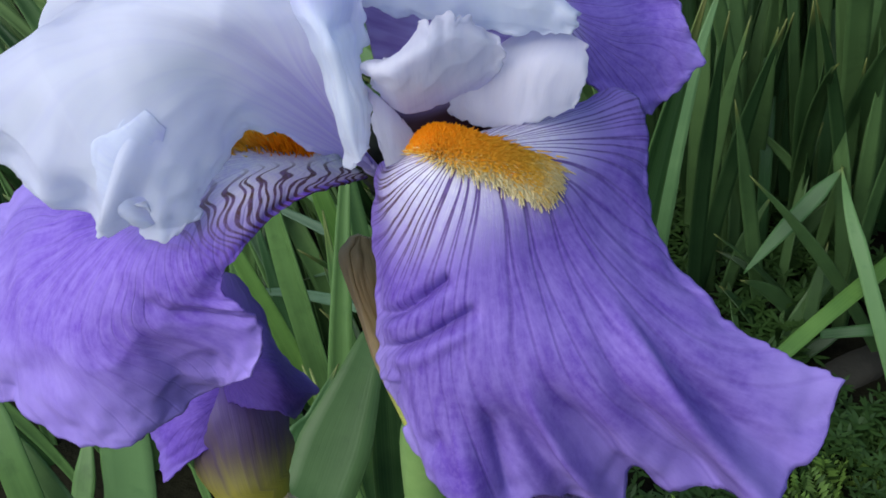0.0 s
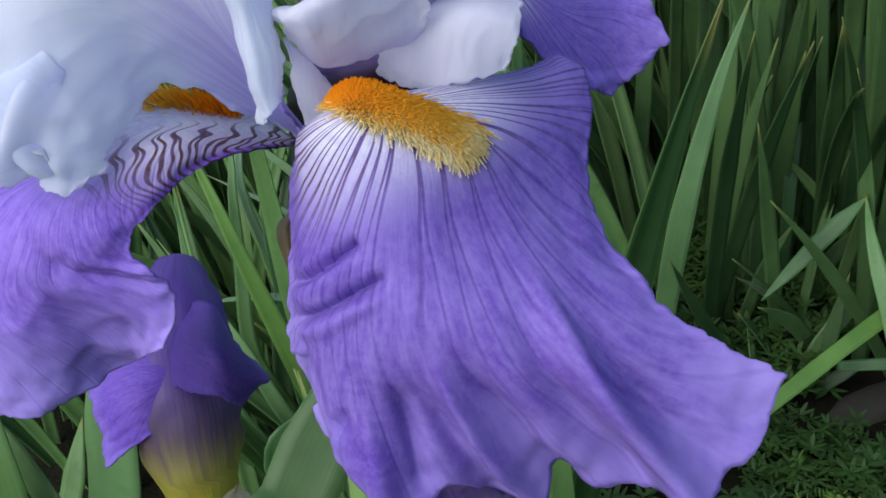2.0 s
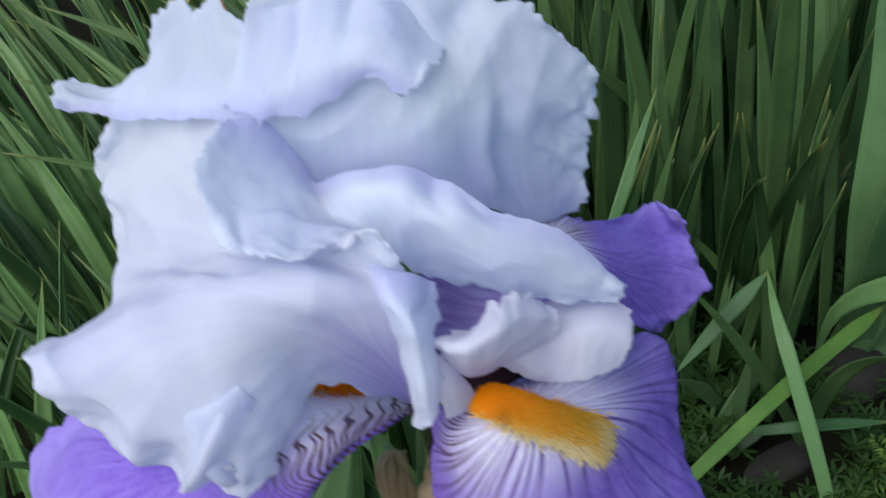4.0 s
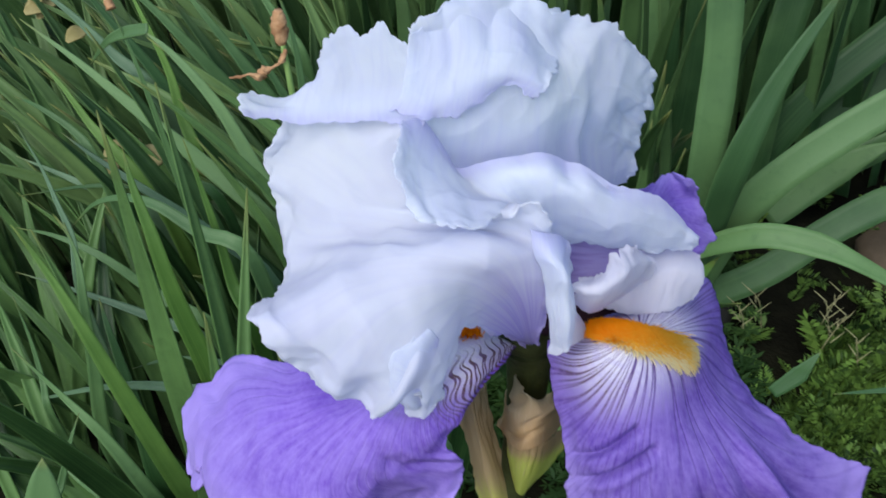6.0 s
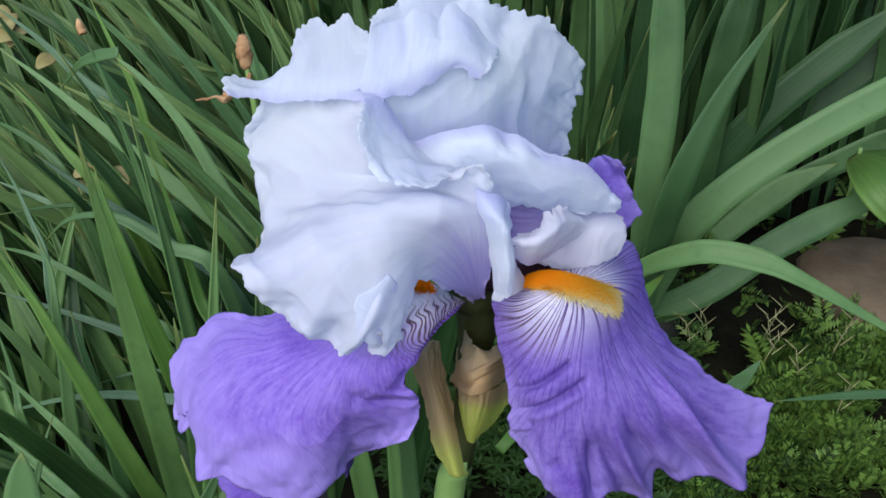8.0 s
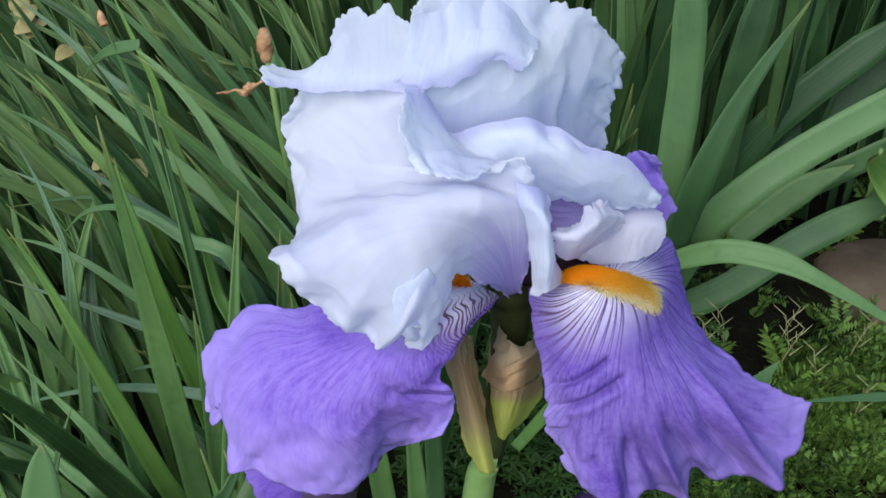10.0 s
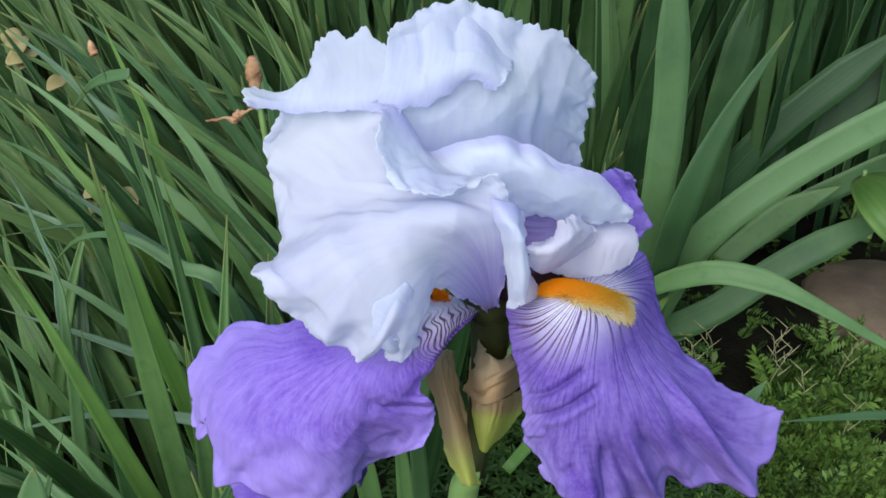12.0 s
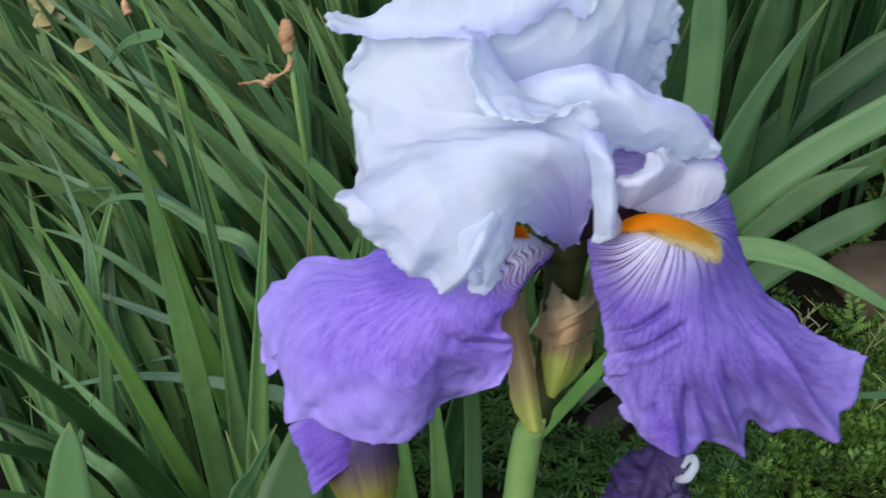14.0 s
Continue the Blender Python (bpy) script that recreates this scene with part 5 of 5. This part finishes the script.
leaf("leaf", [(-0.223, 0.148, -0.010), (-0.231, 0.136, 0.202), (-0.261, 0.150, 0.264), (-0.298, 0.165, 0.297)], 0.012, M_GRASS, low, keel=0.1, twist=0.1, tip=0.3, seed=2, face=(0.2, -0.85, 0.5))
leaf("leaf", [(-0.120, 0.106, -0.010), (-0.116, 0.099, 0.263), (-0.101, 0.130, 0.306), (-0.089, 0.163, 0.338), (-0.085, 0.194, 0.355)], 0.03, M_DEEP, low, keel=0.1, twist=0.1, tip=0.4, seed=3, face=(0.2, -0.85, 0.5))
leaf("leaf", [(-0.294, 0.172, -0.010), (-0.292, 0.164, 0.136), (-0.281, 0.192, 0.194), (-0.281, 0.217, 0.222)], 0.013, M_GRASS, low, keel=0.1, twist=0.1, tip=0.3, seed=9, face=(0.2, -0.85, 0.5))
leaf("leaf", [(-0.004, 0.075, 0.0), (-0.008, 0.066, 0.30), (-0.013, 0.061, 0.458), (-0.018, 0.060, 0.4686), (-0.0240, 0.060, 0.4706)], 0.009, M_PALE, low, keel=0.1, twist=0.1, tip=0.8, seed=5, face=(0.2, -0.85, 0.5))
tube("dry_end", [(-0.0235, 0.060, 0.4712), (-0.0248, 0.059, 0.4689), (-0.0262, 0.059, 0.4652), (-0.0275, 0.060, 0.4623), (-0.0288, 0.060, 0.4592)], [0.0006, 0.0012, 0.0018, 0.0020, 0.0006], M_BROWN, low, "orange brown withered leaf end", rough=0.5, count=24, sides=10)
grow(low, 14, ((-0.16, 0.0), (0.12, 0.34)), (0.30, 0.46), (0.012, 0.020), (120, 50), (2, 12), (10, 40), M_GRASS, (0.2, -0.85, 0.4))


def stone(name, place, size, material, label, seed, turn=0.0):
    bm = bmesh.new()
    bmesh.ops.create_icosphere(bm, subdivisions=4, radius=1)
    for v in bm.verts:
        d = 1 + 0.28 * noise.noise(v.co * 1.1 + Vector((seed, 0, 0))) + 0.07 * noise.noise(v.co * 4 + Vector((0, seed, 0)))
        v.co = Vector((v.co.x * size[0], v.co.y * size[1], max(v.co.z, -0.6) * size[2])) * d
    me = bpy.data.meshes.new(name)
    bm.to_mesh(me)
    bm.free()
    me.polygons.foreach_set("use_smooth", [True] * len(me.polygons))
    me.materials.append(material)
    ob = new(name, me)
    ob.matrix_basis = Matrix.Translation(place) @ Matrix.Rotation(radians(turn), 4, "Z")
    return tagged(ob, label, "stone", "stones")


stone("stone", (0.480, 0.705, 0.0), (0.105, 0.085, 0.046), M_STONE, "smooth brown stone half sunk in the ground", 3)
stone("stone", (0.140, 0.535, -0.014), (0.030, 0.055, 0.030), M_GREY, "rough grey stone among moss", 7, -38)
stone("stone", (0.193, 0.632, 0.0), (0.034, 0.060, 0.036), M_GREY, "rough grey brown stone half covered by leaves", 12, -34)

# round leaf beside the fan
def round_leaf(centre, size, tilt, parent):
    """A broad cupped leaf with ribs that arch from its stalk to its tip."""
    verts, faces, uvs, n, m = [], [], [], 26, 41
    for i in range(n):
        v = i / (n - 1)
        half = 0.5 * math.sqrt(max(math.sin(math.pi * (0.02 + 0.96 * v)), 0.0)) * (1 - 0.25 * v)
        for j in range(m):
            u = j / (m - 1) * 2 - 1
            rib = abs(math.sin(u * math.pi * 5.5))
            z = 0.5 * (1 - u * u) * half - 0.75 * (v - 0.4) ** 2 + 0.02 * rib * math.sin(math.pi * v)
            verts.append(Vector(centre) + tilt @ (Vector((u * half, v - 0.5, z)) * size))
            uvs.append((j / (m - 1), v))
    faces = [(i * m + j, i * m + j + 1, (i + 1) * m + j + 1, (i + 1) * m + j) for i in range(n - 1) for j in range(m - 1)]
    ob = linked("leaf", verts, faces, uvs, M_HOSTA, parent)
    t = ob.modifiers.new("thickness", "SOLIDIFY")
    t.thickness, t.offset = 0.0008, 0


hosta = empty("hosta", (0.43, 0.74, 0), "low plant with broad ribbed yellow green leaves", "plant")
for x, y, z, size, turn in ((0.402, 0.640, 0.184, 0.085, 28), (0.50, 0.90, 0.22, 0.10, -20)):
    tilt = Euler((radians(28), radians(-12), radians(turn))).to_matrix()
    back_end = Vector((x, y, z)) + tilt @ Vector((0, 0.5 * size, -0.1 * size))
    tube("leaf_stalk", [(0.47, 0.84, 0.0), (back_end.x + 0.01, back_end.y + 0.02, back_end.z * 0.6), back_end], [0.003, 0.0026, 0.002], M_STEM, hosta, sides=8)
    round_leaf((x, y, z), size, tilt, hosta)

# withered stalk and fallen leaves among the blades
stalk = empty("withered_stalk", (-0.13, 0.56, 0), "thin stalk with a withered brown flower end", "plant")
tube("stalk", [(-0.12, 0.60, 0.0), (-0.128, 0.57, 0.18), (-0.133, 0.535, 0.30), (-0.1385, 0.538, 0.355)], [0.003, 0.0028, 0.0025, 0.002], M_STEM, stalk, sides=8)
tube("seed_end", [(-0.1385, 0.538, 0.350), (-0.139, 0.538, 0.358), (-0.1392, 0.538, 0.368), (-0.139, 0.538, 0.376)], [0.003, 0.0055, 0.0055, 0.003], M_BROWN, stalk, "dry brown seed end", rough=0.3)
tube("curled_tendril", [(-0.1362, 0.5360, 0.3471), (-0.1384, 0.5320, 0.3409), (-0.1444, 0.5280, 0.3375), (-0.1510, 0.5260, 0.3349), (-0.1540, 0.5220, 0.3334), (-0.1600, 0.5200, 0.3364), (-0.1655, 0.5180, 0.3357), (-0.1732, 0.5150, 0.3365)], [0.0012, 0.0018, 0.0009, 0.0032, 0.0026, 0.0008, 0.0011, 0.0004], M_BROWN, stalk, "shrivelled brown petals", rough=0.9, count=60)
for x, y, z, r, big in ((-0.373, 0.720, 0.292, 1.9, 1.3), (-0.368, 0.710, 0.284, 0.5, 1.2), (-0.382, 0.730, 0.293, 2.6, 1.1), (-0.367, 0.715, 0.278, 1.2, 0.9), (-0.324, 0.660, 0.286, 0.8, 0.9), (-0.276, 0.560, 0.243, 0.4, 0.9), (-0.268, 0.570, 0.239, 1.9, 1.0), (-0.256, 0.565, 0.234, 2.6, 1.1), (-0.282, 0.550, 0.233, 1.2, 1.0), (0.132, 0.638, 0.088, 1.4, 0.6), (0.137, 0.626, 0.070, 1.8, 0.6)):
    dry = empty("fallen_leaf", (x, y, z), "small dry yellowish leaf caught among the blades", "leaf", "fallen leaves")
    d = Vector((math.cos(r), math.sin(r), 0.1)) * 0.012 * big
    c = Vector((x, y, z))
    leaf("blade", [c - d, c - d * 0.3 + Vector((0, 0, 0.003)), c + d * 0.4 + Vector((0, 0, 0.002)), c + d], 0.016 * big, M_DRY, dry, keel=0.3, tip=0.5, base=0.2, count=12, seed=r, face=(0.1, -0.5, 0.9))


# ---- moss and low ground cover ----
def ground_cover(count, area, seed, hole):
    r = random.Random(seed)
    verts, faces, uvs = [], [], []
    while count > 0:
        x, y = r.uniform(*area[0]), r.uniform(*area[1])
        thick = noise.noise((x * 5, y * 5, 3.0)) + 0.55 * noise.noise((x * 14, y * 14, 8.0))
        count -= 1
        if thick < -0.3 - 0.3 * (y - 0.55) or hole(x, y) or r.random() < min((0.29 - x) / 0.08, 0.9 if y > 0.48 else 0.55) or r.random() < min((y - 0.30 - 0.8 * x) / 0.05, 0.95):
            continue
        high = r.uniform(0.016, 0.050) * (1 + 0.6 * thick)
        lean = Vector((r.gauss(0, 0.75), r.gauss(-0.25, 0.7), 1)).normalized()
        root = Vector((x, y, ground_height(x, y)))
        flat = lean.cross((math.cos(count), math.sin(count), 0.3)).normalized()
        for k in range(19):
            f = 0.2 + 0.8 * k / 18
            c = root + lean * high * f - Vector((0, 0, high * 0.25 * f * f))
            out = (flat * (1 if k % 2 else -1) + lean * 0.75).normalized() if k < 18 else lean
            size = high * 0.30 * (1.2 - 0.75 * f) * r.uniform(0.75, 1.2)
            across = (lean - out * lean.dot(out)).normalized() * size * 0.17 if k < 18 else flat * size * 0.17
            i = len(verts)
            lift = Vector((0, 0, size * r.uniform(0.0, 0.25)))
            verts += [c, c + out * size * 0.5 + across, c + out * size - lift, c + out * size * 0.5 - across]
            faces.append((i, i + 1, i + 2, i + 3))
            uvs += [(0.5, 0), (1, 0.5), (0.5, 0.8), (0, 0.5)]
    return linked("ground_cover", verts, faces, uvs, M_MOSS, None, "", False)


def under_stone(x, y):
    return math.hypot((x - 0.480) / 0.105, (y - 0.705) / 0.09) < 1 or math.hypot((x - 0.14) / 0.045, (y - 0.535) / 0.055) < 1 or math.hypot((x - 0.193) / 0.04, (y - 0.632) / 0.05) < 1


def weeds(count, area, seed):
    """Sprigs of small pointed leaves in fives."""
    r = random.Random(seed)
    verts, faces, uvs = [], [], []
    for _ in range(count):
        x, y = r.uniform(*area[0]), r.uniform(*area[1])
        if noise.noise((x * 16, y * 16, 5.0)) < -0.15 or under_stone(x, y):
            continue
        top = Vector((x + r.gauss(0, 0.006), y + r.gauss(-0.004, 0.006), ground_height(x, y) + r.uniform(0.004, 0.035)))
        turn, size, tilt = r.uniform(0, 6.28), r.uniform(0.004, 0.009), r.uniform(-0.2, 0.5)
        for k in range(5):
            a = turn + 1.257 * k + r.gauss(0, 0.25)
            out = Vector((math.cos(a), math.sin(a), tilt)).normalized()
            side = Vector((-math.sin(a), math.cos(a), 0)) * size
            at = len(verts)
            verts += [top, top + out * size * 0.6 + side * 0.20, top + out * size * 1.15 + side * 0.16, top + out * size * 1.6, top + out * size * 1.15 - side * 0.16, top + out * size * 0.6 - side * 0.20]
            faces += [(at, at + 1, at + 2, at + 3), (at, at + 3, at + 4, at + 5)]
            uvs += [(0.5, 0), (1, 0.3), (1, 0.6), (0.5, 0.8), (0, 0.6), (0, 0.3)]
    return linked("ground_cover", verts, faces, uvs, M_WEED, None, "", False)


tagged(weeds(4200, ((-0.04, 0.24), (0.36, 0.80)), 6), "low dark green weeds with small pointed leaves", "ground cover", kind="stuff")
tagged(ground_cover(26000, ((-0.20, 0.75), (0.20, 0.95)), 4, under_stone), "low feathery bright green ground cover", "ground cover", kind="stuff")

# dry grass straws over the ground cover
for n, (x, y) in enumerate(((0.30, 0.60), (0.315, 0.585), (0.29, 0.565), (0.33, 0.55), (0.26, 0.62), (0.345, 0.50), (0.36, 0.58), (0.24, 0.60))):
    r = random.Random(n)
    tuft = empty("dry_grass", (x, y, 0), "thin dry straw coloured grass stem", "grass", "dry grass")
    a = r.uniform(-1.0, 0.6)
    top = Vector((x + 0.03 * math.sin(a), y - 0.01, 0.06 + 0.03 * r.random()))
    tube("straw", [(x, y, 0), (x + 0.012 * math.sin(a), y, 0.04), top], [0.0008, 0.0007, 0.0003], M_STRAW, tuft, sides=5, count=8)
    for k in range(5):
        f = 0.6 + 0.1 * k
        c = Vector((x, y, 0)).lerp(top, f)
        d = Vector((math.cos(k * 2.3), 0.3, 0.8)) * 0.012
        tube("side_straw", [c, c + d * 0.5, c + d], [0.0006, 0.0005, 0.0002], M_STRAW, tuft, sides=4, count=5)
